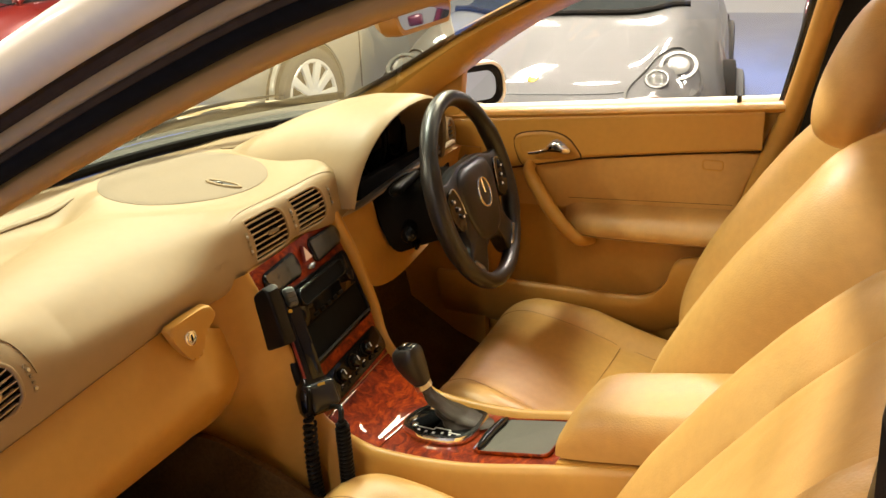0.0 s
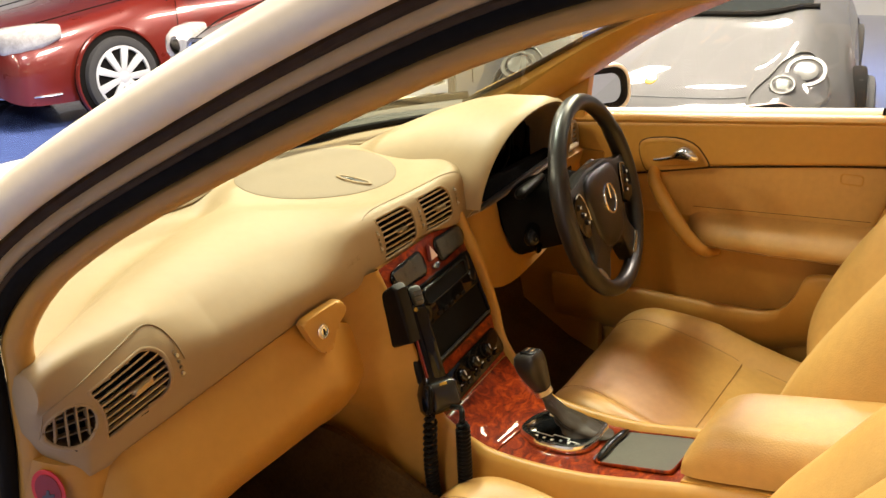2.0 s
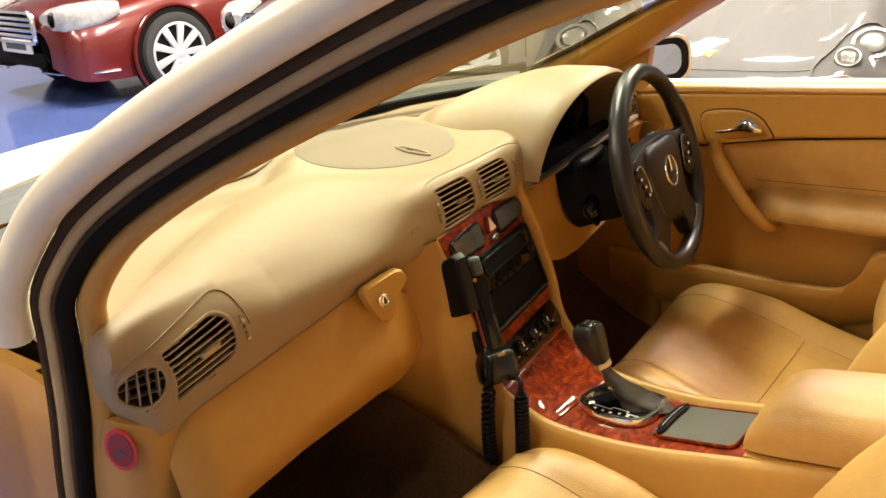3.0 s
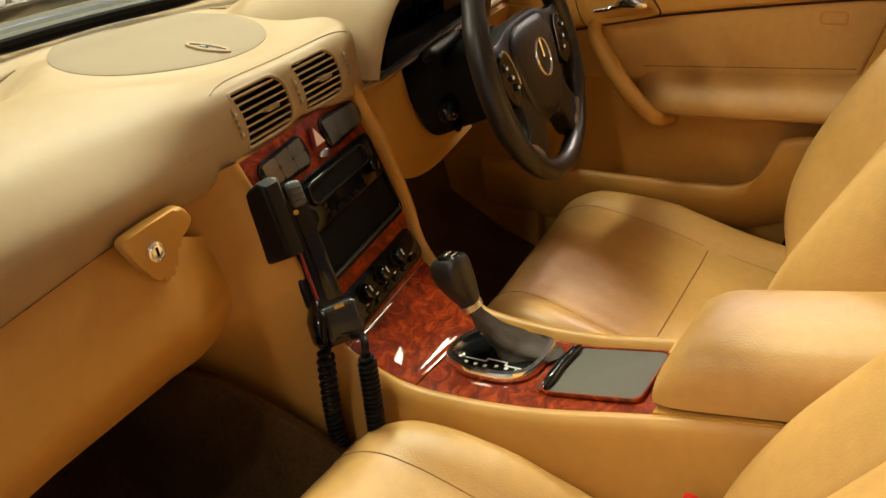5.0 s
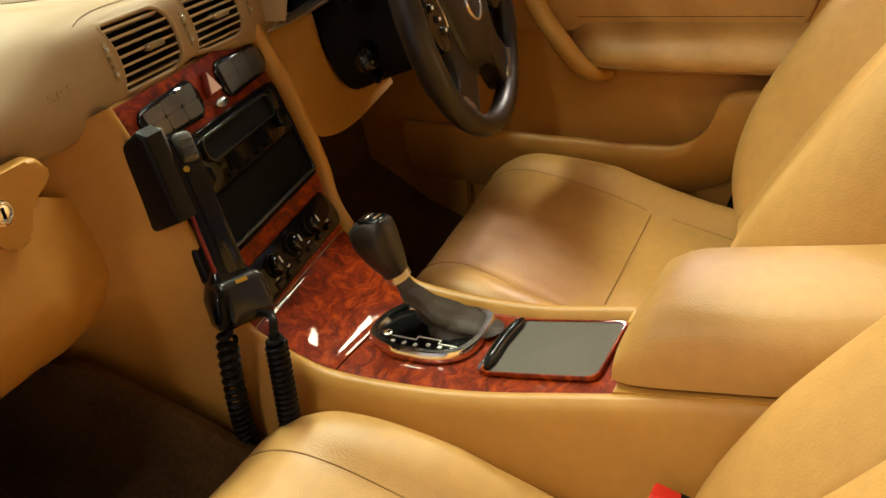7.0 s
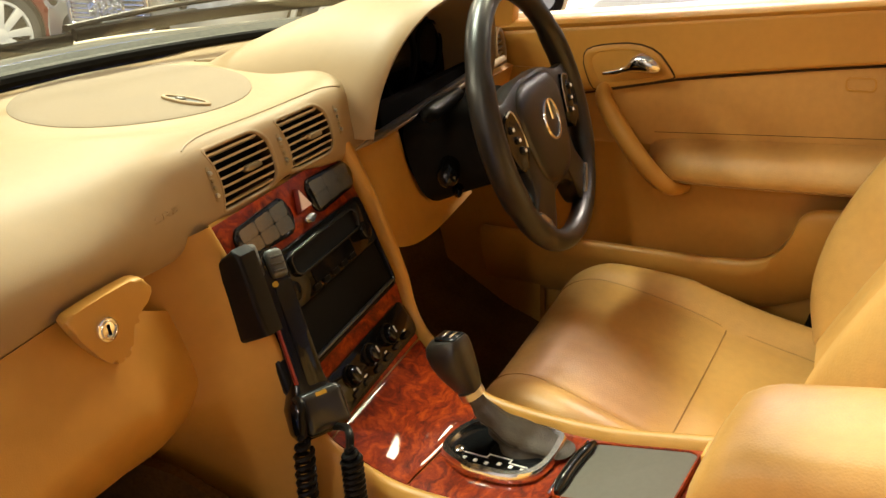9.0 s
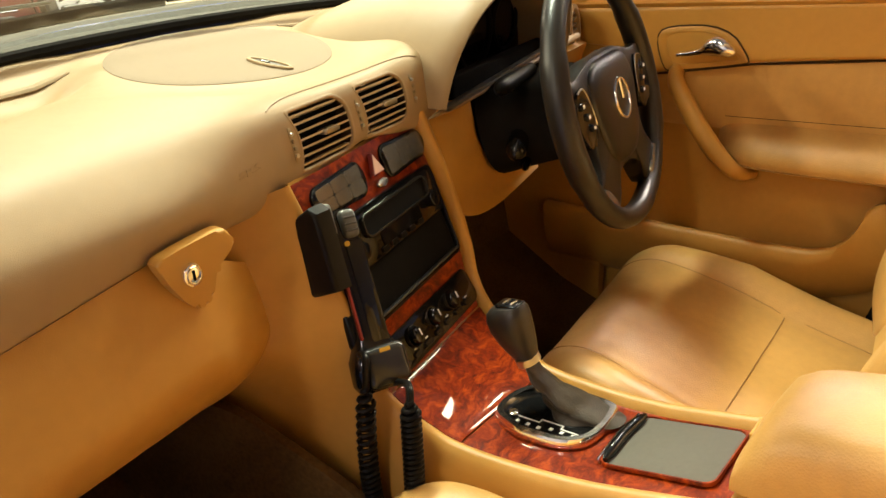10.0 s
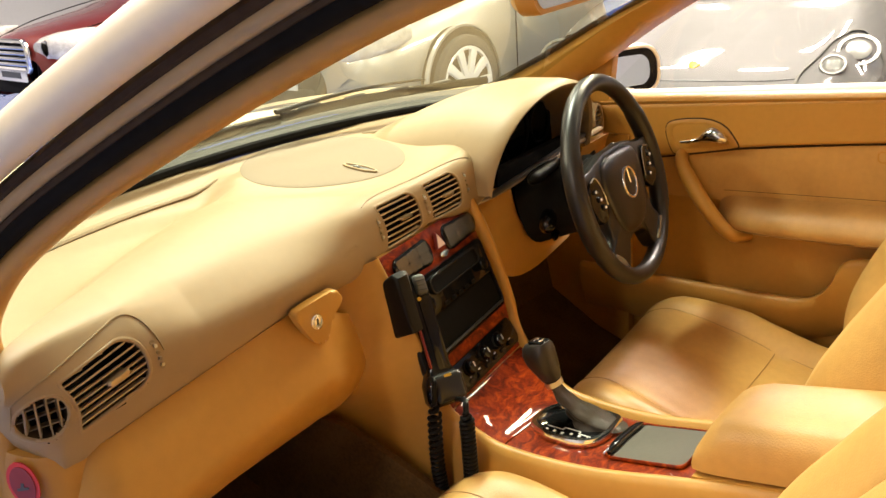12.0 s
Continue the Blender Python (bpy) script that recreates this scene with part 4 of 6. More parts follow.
part("dial_ledge", tube([(0.130 + 0.49 * i / 20, 0.527 + SKEW * (0.49 * i / 20 - 0.04), 0.834 + 0.020 * i / 20) for i in range(21)], lambda k: 0.0075 * min(1, 0.15 + 7 * k), 10, 0.8), dash_skin, dash, "sand ledge below the dials")

# right end vent
RV = frame_of((0.636, 0.612, 0.866), (1, 0.30, 0), (0, 0.12, 1))
rv = part("right_round_vent", bezel(oval(0.072, 0.072, 28), oval(0.056, 0.056, 28), 0.05, lambda p, q, h: RV(p, q, h - 0.035), 0.005), dash_skin, dash)
part("vent_shade_plate", prism(oval(0.058, 0.058, 28), 0.002, lambda p, q, h: RV(p, q, h + 0.002)), dark_void, rv)
for k in range(-2, 3):
    s = math.sqrt(1 - (k * 0.34) ** 2) * 0.027
    part("slat", prism([(-s, k * 0.0095 - 0.0014), (s, k * 0.0095 - 0.0014), (s, k * 0.0095 + 0.0014), (-s, k * 0.0095 + 0.0014)], 0.005, lambda p, q, h: RV(p, q, h + 0.005)), satin_metal, rv)

# end panel with its warning sticker
END_LINE = spline([(-0.690, 0.60, 0), (-0.684, 0.50, 0), (-0.672, 0.452, 0), (-0.650, 0.429, 0), (-0.602, 0.434, 0)], 12)
end_cap = part("dash_end_panel", sheet(lambda u, v: (END_LINE[round(u * 12)].x, END_LINE[round(u * 12)].y + 0.014 + 0.05 * v * v, 0.834 - 0.036 * u - 0.24 * v), 12, 8, 0.010), tan_plastic, dash, "tan dashboard end panel")
bmod = frame_of((-0.6790, 0.4520, 0.7835), (0.47, -0.88, 0), (0.0, 0.0, 1))
st = part("warning_sticker", prism(oval(0.036, 0.050, 28), 0.0012, bmod), red_sticker, dash, "round red warning sticker")
part("sticker_face", prism(oval(0.028, 0.040, 28), 0.0008, lambda p, q, h: bmod(p, q, h + 0.0012)), dull_red, st)
part("sticker_print", prism([(-0.007, -0.008), (0.006, -0.005), (0.007, -0.002), (0.001, -0.003), (0.002, 0.002), (-0.001, 0.002), (-0.003, -0.004), (-0.007, -0.005)], 0.0006, lambda p, q, h: bmod(p, q, h + 0.002)), grey_plastic, st)


# glove box
def glove_top(x):
    """Upper edge of the lid: along the pad, then down round the finger notch at its inner end."""
    edge = 0.849 - 0.095 * abs(x)
    return min(edge, lerp_table(x, ((-0.300, 0.825), (-0.275, 0.800), (-0.250, 0.790), (-0.225, 0.776), (-0.208, 0.760), (-0.198, 0.735), (-0.193, 0.705))))


def glove_low(x):
    return lerp_table(x, ((-0.632, 0.636), (-0.45, 0.648), (-0.30, 0.646), (-0.25, 0.648), (-0.22, 0.656), (-0.203, 0.672), (-0.193, 0.703)))


def glove_door(u, v):
    x = -0.632 + 0.439 * (1 - (1 - u) ** 1.35)
    top, low = glove_top(x), glove_low(x)
    yf = 0.50 - 0.13 * abs(x)
    pr = spline([(0, 0.020, 1.0), (0, 0.004, 0.80), (0, -0.011, 0.54), (0, -0.013, 0.40), (0, 0.010, 0.16), (0, 0.040, 0.0), (0, 0.085, -0.10)], 24)
    p = pr[min(24, round(v * 24))]
    inner = max(0.0, (x + 0.285) / 0.092)
    squeeze = 0.040 * inner ** 2.0 + 0.022 * max(0, (-0.600 - x) / 0.032) ** 2
    return (x + 0.85 * squeeze * (x > -0.4), yf + p.y * (1 - 0.6 * min(1, inner)) + squeeze, low + (top - low) * p.z - 0.35 * squeeze)


glove = part("glove_box_lid", sheet(glove_door, 60, 24, 0.01), tan_plastic, dash, "closed tan glove box lid", sharp=60)
# Dark tube drawn for the shading along the lid's inner end.
part("lid_end_shade", tube([Vector(glove_door(1.0, k / 24)) + Vector((0.0015, 0.002, 0)) for k in range(3, 25)], 0.0022, 6), brown_rubber, dash)
PLATE_LINE = [(-0.334, 0.832), (-0.296, 0.835), (-0.252, 0.836), (-0.242, 0.817), (-0.256, 0.810), (-0.270, 0.803), (-0.275, 0.792), (-0.279, 0.781), (-0.288, 0.775), (-0.300, 0.777), (-0.310, 0.787), (-0.322, 0.806)]
for again in range(2):
    PLATE_LINE = [((a[0] * k + b[0] * (6 - k)) / 6, (a[1] * k + b[1] * (6 - k)) / 6) for a, b in zip(PLATE_LINE, PLATE_LINE[1:] + PLATE_LINE[:1]) for k in (5, 1)]
part("latch_plate", prism(PLATE_LINE, 0.014, lambda p, q, h: Vector((p, 0.4605 + 0.10 * (p + 0.29) + 0.10 * (q - 0.80) - h, q)), 0.004, 4), tan_plastic, glove, "tan latch plate")
LOCK = matrix_of((-0.300, 0.4450, 0.8095), (1, 0.10, 0), (0, 0.10, 1))
lock = part("lock", disc(0.0105, 0.006, LOCK, bevel=0.002), chrome, glove, "round chrome lock")
part("key_slot", box(0.0022, 0.009, 0.002, 0, m=LOCK @ pose(0, 0, 0.0028)), dark_void, lock)
part("lock_cup", bezel(oval(0.016, 0.016, 24), oval(0.013, 0.013, 24), 0.0015, lambda p, q, h: LOCK @ Vector((p, q, h + 0.0026)), 0.0004), satin_metal, lock)

part("embossed_letters", lettering("SRS", 0.0155, lambda p, q, h: on_dash(-0.1905, 0.8635)(p * 1.5, 0.62 * q + 0.05 * p, h - 0.0003)), dash_skin, dash)


# ---- steering wheel ----
WHEEL_TILT = 17.2
WC = Vector((0.374, 0.3985, 0.8315))


def steering_wheel():
    t = thing("steering_wheel", WC, "black leather four-spoke steering wheel", "steering wheel")
    tl = radians(WHEEL_TILT)
    m = matrix_of(WC, (1, 0.164, 0), (0, math.sin(tl), math.cos(tl)))
    at = lambda p, q, h: m @ Vector((p, q, h))
    R, n = 0.1735, 72
    rings = []
    for i in range(n):
        a = 2 * math.pi * i / n
        grip = 0.0150 + 0.0018 * (abs(math.sin(a)) < 0.5) * (abs(math.cos(a)) > 0.6)
        rings.append([at((R + grip * math.cos(b)) * math.cos(a), (R + grip * math.cos(b)) * math.sin(a), grip * 1.1 * math.sin(b)) for b in [2 * math.pi * k / 14 for k in range(14)]])
    part("rim", loft(rings + [rings[0]], True, False), black_leather, t, "black leather rim worn shiny")
    half = [(0.0, 0.058), (0.045, 0.058), (0.080, 0.052), (0.115, 0.044), (0.166, 0.040), (0.168, 0.004), (0.135, -0.002), (0.108, -0.020), (0.098, -0.050), (0.104, -0.085), (0.130, -0.118), (0.108, -0.138), (0.080, -0.156), (0.060, -0.140), (0.045, -0.114), (0.020, -0.103), (0.0, -0.101)]
    whole = spline([(x, y, 0) for x, y in half + [(-x, y) for x, y in half[-2:0:-1]] + half[:1]], 128)[:-1]
    rings = [[at(p.x * k, -0.02 + (p.y + 0.02) * k, h) for p in whole] for k, h in ((0.96, -0.022), (1.0, -0.008), (1.0, -0.001), (0.975, 0.0035), (0.90, 0.0055), (0.7, 0.007), (0.4, 0.008), (0.1, 0.008))]
    part("spokes", loft(rings, True, True), hub_skin, t, "black spokes in one casting")
    pad = [(0.0, 0.052), (0.050, 0.050), (0.078, 0.036), (0.088, 0.008), (0.080, -0.030), (0.064, -0.068), (0.042, -0.088), (0.0, -0.095)]
    smooth = spline([(x, y, 0) for x, y in pad + [(-x, y) for x, y in pad[-2:0:-1]] + pad[:1]], 64)[:-1]
    rings = [[at(p.x * k, -0.015 + (p.y + 0.015) * k, h) for p in smooth] for k, h in ((1.0, 0.002), (1.0, 0.0065), (0.98, 0.0095), (0.92, 0.0120), (0.8, 0.0145), (0.6, 0.0165), (0.35, 0.0175), (0.08, 0.018))]
    part("airbag_cover", loft(rings, True, True), hub_skin, t, "black airbag cover")
    for s in (-1, 1):
        line = spline([(s * x, y, 0) for x, y in ((0.114, 0.032), (0.132, 0.028), (0.152, 0.012), (0.150, -0.020), (0.128, -0.046), (0.104, -0.044), (0.093, -0.026), (0.098, 0.006), (0.114, 0.032))], 36)[:-1]
        pod = part("switch_pod", prism([(p.x, p.y) for p in line], 0.012, lambda p, q, h: at(p, q, h - 0.001), 0.003), black_gloss, t)
        part("pod_edge", tube([at(p.x, p.y, 0.0105) for p in spline([(s * x, y, 0) for x, y in ((0.134, 0.027), (0.116, 0.030), (0.104, 0.016), (0.097, -0.004), (0.094, -0.022))], 16)], 0.0014, 6), satin_metal, pod)
        for x, y in ((0.121, -0.006), (0.112, -0.022), (0.132, 0.010)):
            part("switch", prism(round_rect(0.012, 0.009, 0.003), 0.003, lambda p, q, h: at(s * x + p, y + q, h + 0.011), 0.001), button_grey, pod)
            part("switch_print", box(0.006, 0.004, 0.001, 0, m=m @ pose(s * x, y, 0.0142)), white_print, pod)
        # Added plate of paler metal imitates the highlight on the lower spoke's leather.
        part("spoke_sheen", prism([(p.x, p.y) for p in spline([(s * x, y, 0) for x, y in ((0.112, -0.104), (0.132, -0.118), (0.118, -0.134), (0.092, -0.150), (0.078, -0.136), (0.112, -0.104))], 24)[:-1]], 0.012, lambda p, q, h: at(p, q, h - 0.002), 0.004), switch_sheen, t, "pale plate standing in for sheen on the spoke")
    part("badge_ring", bezel(oval(0.058, 0.058, 32), oval(0.050, 0.050, 32), 0.004, lambda p, q, h: at(p, q - 0.010, h + 0.0165), 0.0015), chrome, t, "plain chrome ring badge")
    part("badge_bar", tube([at(0, -0.010, 0.0195), at(0, 0.016, 0.0195)], 0.0025, 8), chrome, t)
    part("embossed_letters", lettering("SRS", 0.0135, lambda p, q, h: at(p, q - 0.060, h + 0.0150)), grey_plastic, t)
    col = thing("steering_column", (0.37, 0.50, 0.80), "black steering column shroud with control stalks", "steering column")
    shape = oval(0.185, 0.136, 28, 2.8)
    part("shroud", loft([[at(p * s - 0.010, q * s - 0.008, h) for p, q in shape] for s, h in ((0.66, -0.034), (0.84, -0.042), (0.92, -0.060), (0.96, -0.11), (1.02, -0.155))]), rubber, col)
    part("indicator_stalk", tube(spline([Vector((0.320, 0.490, 0.866)), Vector((0.260, 0.478, 0.864)), Vector((0.200, 0.466, 0.862))], 14), lambda k: (0.008 + 0.004 * k) * math.sqrt(max(0.02, 1 - max(0, (k - 0.8) / 0.2) ** 2)), 12), black_plastic, col)
    part("cruise_stalk", tube(spline([Vector((0.310, 0.495, 0.795)), Vector((0.262, 0.472, 0.782)), Vector((0.226, 0.455, 0.770))], 14), lambda k: (0.011 + 0.006 * k) * math.sqrt(max(0.02, 1 - max(0, (k - 0.7) / 0.3) ** 2)), 14), black_gloss, col)
    part("reach_switch", tube(spline([Vector((0.330, 0.495, 0.768)), Vector((0.285, 0.474, 0.752)), Vector((0.256, 0.458, 0.742))], 12), lambda k: 0.008 * math.sqrt(max(0.02, 1 - max(0, (k - 0.6) / 0.4) ** 2)), 10), black_gloss, col)
    part("wiper_stalk", tube([at(0.06, 0.030, -0.06), at(0.13, 0.040, -0.05)], 0.009, 10), black_plastic, col)


steering_wheel()


# ---- centre console ----
SPINE = spline([(0, 0.521, 0.836), (0, 0.492, 0.765), (0, 0.458, 0.680), (0, 0.428, 0.612), (0, 0.378, 0.583), (0, 0.318, 0.566), (0, 0.24, 0.567), (0, 0.16, 0.576), (0, 0.06, 0.598), (0, -0.08, 0.630), (0, -0.34, 0.668)], 80)


def spine(s):
    """Place and outward normal on the console's ridge; s runs from 0 (dash) to 1 (rear)."""
    k = s * 80
    i = max(0, min(79, int(k)))
    p = SPINE[i].lerp(SPINE[i + 1], k - i)
    d = (SPINE[min(80, i + 2)] - SPINE[max(0, i - 1)]).normalized()
    return p, Vector((0, d.z, -d.y))


def left_w(y):
    return lerp_table(y, ((-0.3, 0.085), (-0.1, 0.088), (0.05, 0.096), (0.15, 0.105), (0.25, 0.114), (0.35, 0.120), (0.43, 0.130), (0.47, 0.138), (0.495, 0.152), (0.53, 0.168)))


def right_w(y):
    return lerp_table(y, ((-0.3, 0.075), (0.05, 0.072), (0.15, 0.072), (0.25, 0.077), (0.32, 0.083), (0.37, 0.105), (0.42, 0.136), (0.45, 0.152), (0.49, 0.148), (0.52, 0.137), (0.55, 0.132)))


def skew_at(p):
    """The stack stands askew like the dash; the flat console does not."""
    return 1.7 * SKEW * max(0.0, min(1.0, (p.y - 0.32) / 0.12))


def at_console(s, x, h):
    p, n = spine(s)
    return Vector((x, p.y + skew_at(p) * x, p.z)) + n * h


console = thing("centre_console", (0, 0.15, 0.30), "tan centre console with red-brown burl wood and black controls", "console")


def console_body():
    rings = []
    for i in range(81):
        p, n = spine(i / 80)
        a, b = left_w(p.y), right_w(p.y)
        flare = max(0.0, min(1.0, (p.z - 0.60) / 0.24)) if p.y > 0.3 else 0.0
        stack = max(0.0, min(1.0, (p.z - 0.60) / 0.10)) if p.y > 0.3 else 0.0
        deep = 0.34 + 0.02 * stack
        hi = 0.012 + 0.008 * stack
        row = [(-a - 0.030 - 0.09 * stack, -deep), (-a - 0.020 - 0.075 * stack, -0.10), (-a - 0.012 - 0.045 * stack, -0.045), (-a - 0.004 - 0.010 * stack, -0.012), (-a - 0.001, 0.000), (-a + 0.004, 0.008), (-a + 0.010, 0.011), (-a + 0.016, 0.008), (-a + 0.020, -0.002),
               (b - 0.018, -0.002), (b - 0.014, hi - 0.004), (b - 0.008, hi), (b - 0.002, hi - 0.002), (b + 0.005 + 0.012 * flare, hi - 0.012), (b + 0.010 + 0.045 * flare, -0.020), (b + 0.014 + 0.085 * flare, -0.055), (b + 0.02 + 0.09 * flare, -deep)]
        rings.append([Vector((x, p.y + skew_at(p) * x, p.z)) + n * h for x, h in row])
    return loft(rings, False, False)


part("console_body", console_body(), tan_plastic, console, "tan console sides", sharp=60)


def veneer(name, s0, s1, label="", inset=0.021, h=0.0035):
    def f(u, v):
        s = s0 + (s1 - s0) * u
        p, n = spine(s)
        a, b = -left_w(p.y) + inset, right_w(p.y) - inset
        edge = 0.0015 if 0 < v < 1 else 0.0
        return at_console(s, a + (b - a) * v, h + edge - (0.0015 if u in (0, 1) else 0))
    return part(name, sheet(f, 24, 16, 0.004), wood, console, label)


def s_at(y):
    """The ridge parameter whose y is nearest."""
    return min(range(801), key=lambda i: abs(spine(i / 800)[0].y - y)) / 800


S_AC = s_at(0.416)
S_SEAM = s_at(0.312)
veneer("stack_veneer", 0.004, S_AC - 0.004, "glossy burl wood stack trim")
veneer("ramp_veneer", S_AC, S_SEAM - 0.003, "glossy burl wood ashtray lid")
veneer("shifter_veneer", S_SEAM, s_at(0.035), "glossy burl wood shifter trim")


def stack_place(y, x=0.0, h=0.0):
    """A flat frame on the sloping stack or console at y."""
    p, n = spine(s_at(y))
    o = Vector((x, p.y + skew_at(p) * x, p.z)) + n * (h + 0.002)
    up = n.cross(Vector((1, 0, 0)))
    up = up if up.z > 0 or up.y > 0 else -up
    across = Vector((1, skew_at(p), 0)).normalized()
    return frame_of(o, across, up - across * up.dot(across)), matrix_of(o, across, up)


# climate switches and hazard switch
for sx, cx in ((-1, -0.073), (1, 0.072)):
    fr, m = stack_place(0.5085, cx, 0.0025)
    shape = round_rect(0.104, 0.038, 0.014, 6)
    shape = [(p, q * (1 + 2.2 * sx * -p)) for p, q in shape]
    pod = part("switch_block", prism(shape, 0.004, fr, 0.002), black_gloss, console, "dark glossy switch block")
    for i in range(3):
        for j in range(2):
            key = [(p, q * (1 + 2.2 * sx * -p)) for p, q in [(a + (i - 1) * 0.0298, b + (j - 0.5) * 0.0150) for a, b in round_rect(0.0288, 0.0145, 0.0030)]]
            part("switch", prism(key, 0.0012, lambda p, q, h: fr(p, q, h + 0.0040), 0.0003, 1), switch_sheen, pod)
fr, m = stack_place(0.5105, 0.002, 0.004)
tri = [(-0.013, -0.011), (0.013, -0.011), (-0.001, 0.014)]
hz = part("hazard_switch", prism(tri, 0.006, fr, 0.002), dull_red, console, "red triangular hazard switch")
part("hazard_face", prism([(p * 0.84, q * 0.84 - 0.0006) for p, q in tri], 0.001, lambda p, q, h: fr(p, q, h + 0.0055)), surface("faded_pink", (0.72, 0.50, 0.42), 0.15, var=0.05), hz)
fr2, m2 = stack_place(0.5018, 0.006, 0.004)
part("small_switch", prism(oval(0.024, 0.010, 20), 0.005, fr2, 0.002), satin_metal, console)

# radio with a storage slot below it
fr, m = stack_place(0.4755, 0.010, 0.004)
radio = part("radio", bezel(round_rect(0.222, 0.122, 0.012), round_rect(0.212, 0.112, 0.009), 0.006, fr, 0.002), black_gloss, console, "black radio and storage slot")
part("radio_face", prism(round_rect(0.212, 0.056, 0.004), 0.0045, lambda p, q, h: fr(p, q + 0.028, h + 0.0), 0.001), black_gloss, radio)
slot = part("cassette_slot", bezel(round_rect(0.158, 0.028, 0.012), round_rect(0.152, 0.022, 0.010), 0.006, lambda p, q, h: fr(p + 0.004, q + 0.040, h + 0.004), 0.0014), button_grey, radio, "thin rim of the cassette slot")
part("slot_mouth", prism(round_rect(0.153, 0.023, 0.010), 0.001, lambda p, q, h: fr(p + 0.004, q + 0.040, h + 0.0045)), dark_void, slot)
part("display", prism(round_rect(0.095, 0.016, 0.002), 0.001, lambda p, q, h: fr(p + 0.004, q + 0.016, h + 0.0045)), black_gloss, radio)
for i in range(5):
    part("key", prism(round_rect(0.013, 0.006, 0.002), 0.002, lambda p, q, h: fr(p - 0.045 + 0.022 * i, q + 0.005, h + 0.0045)), black_plastic, radio)
for x in (-0.090, 0.086):
    part("volume_knob", disc(0.0110, 0.008, m @ pose(x, 0.020, 0.008), bevel=0.003), black_gloss, radio)
    part("key", prism(round_rect(0.010, 0.012, 0.002), 0.002, lambda p, q, h: fr(p + x, q + 0.042, h + 0.0045)), button_grey, radio)
part("storage_back", prism(round_rect(0.210, 0.054, 0.004), 0.001, lambda p, q, h: fr(p, q - 0.028, h + 0.0005)), dark_void, radio)
part("storage_lip", box(0.208, 0.003, 0.006, 0.001, m=m @ pose(0, -0.054, 0.004)), grey_plastic, radio)

# heater controls
fr, m = stack_place(0.4365, 0.010, 0.004)
heater = part("heater_panel", prism(round_rect(0.226, 0.046, 0.010), 0.004, fr, 0.0015), black_gloss, console, "black heater control panel")
for x in (-0.050, 0.0, 0.050):
    k = part("dial_knob", disc(0.0115, 0.012, m @ pose(x, 0.004, 0.009), bevel=0.003, r2=0.0095), black_gloss, heater, "black dial with bright rim")
    part("dial_rim", bezel(oval(0.027, 0.027, 24), oval(0.0245, 0.0245, 24), 0.004, lambda p, q, h: fr(p + x, q + 0.004, h + 0.004), 0.0008), button_grey, k)
    part("dial_mark", box(0.0015, 0.008, 0.001, 0, m=m @ pose(x, 0.007, 0.0175)), white_print, k)
for i in range(7):
    part("heater_key", prism(round_rect(0.016, 0.006, 0.002), 0.002, lambda p, q, h: fr(p + (i - 3) * 0.028, q - 0.015, h + 0.004)), button_grey, heater)
    part("print_bar", box(0.006, 0.0016, 0.0006, 0, m=m @ pose((i - 3) * 0.028, -0.0085, 0.0046)), white_print, heater)

# gear lever
fr, m = stack_place(0.249, -0.007, 0.005)
gate_out = [(p.x, p.y) for p in spline([(-0.052, 0.02, 0), (-0.030, 0.060, 0), (0.020, 0.060, 0), (0.046, 0.030, 0), (0.048, -0.040, 0), (0.030, -0.056, 0), (-0.024, -0.056, 0), (-0.048, -0.030, 0), (-0.052, 0.02, 0)], 40)][:-1]
gate_in = [(p * 0.80, q * 0.84) for p, q in gate_out]
gear = part("gear_surround", bezel(gate_out, gate_in, 0.010, fr, 0.005), chrome, console, "oval chrome gear surround")
part("gear_plate", prism(gate_in, 0.004, fr), black_gloss, gear, "black gear plate")
for i in range(6):
    part("gear_print", box(0.0045, 0.004, 0.0006, 0, m=m @ pose(-0.031 + 0.004 * (i > 2), 0.030 - 0.013 * i, 0.0046)), white_print, gear)
for x0, y0, x1, y1 in ((-0.022, 0.034, -0.022, 0.008), (-0.022, 0.008, -0.016, 0.008), (-0.016, 0.008, -0.016, -0.018), (-0.016, -0.018, -0.022, -0.018), (-0.022, -0.018, -0.022, -0.038)):
    part("gate_line", box(abs(x1 - x0) + 0.0014, abs(y1 - y0) + 0.0014, 0.0006, 0, m=m @ pose((x0 + x1) / 2, (y0 + y1) / 2, 0.0046)), white_print, gear)
part("release_button", disc(0.0055, 0.004, m @ pose(-0.022, 0.041, 0.006), 16, 0.001), chrome, gear)
LEVER = [Vector((0.014, 0.222, 0.578)), Vector((0.008, 0.246, 0.592)), Vector((0.000, 0.272, 0.612)), Vector((-0.004, 0.288, 0.634))]


def gaiter():
    rings = []
    for i in range(37):
        k = i / 36
        c = spline(LEVER, 36)[i]
        r = 0.023 * (1 - k) ** 1.3 + 0.0115
        ring = []
        for j in range(48):
            a = 2 * math.pi * j / 48
            fold = 1 + 0.13 * math.sin(3 * a + 8.4 * k) * (1 - k) + 0.10 * abs(math.sin(k * 11 + 1.5 * math.sin(a) + 0.7)) + 0.05 * math.sin(5 * a - 9 * k)
            ring.append(c + Vector((math.cos(a) * r * fold * 0.85, math.sin(a) * r * fold * (1.05 - 0.2 * k), 0.012 * math.sin(a) * k - 0.010 * math.sin(a) * (1 - k) * 0.4)))
        rings.append(ring)
    return loft(rings, True, True)


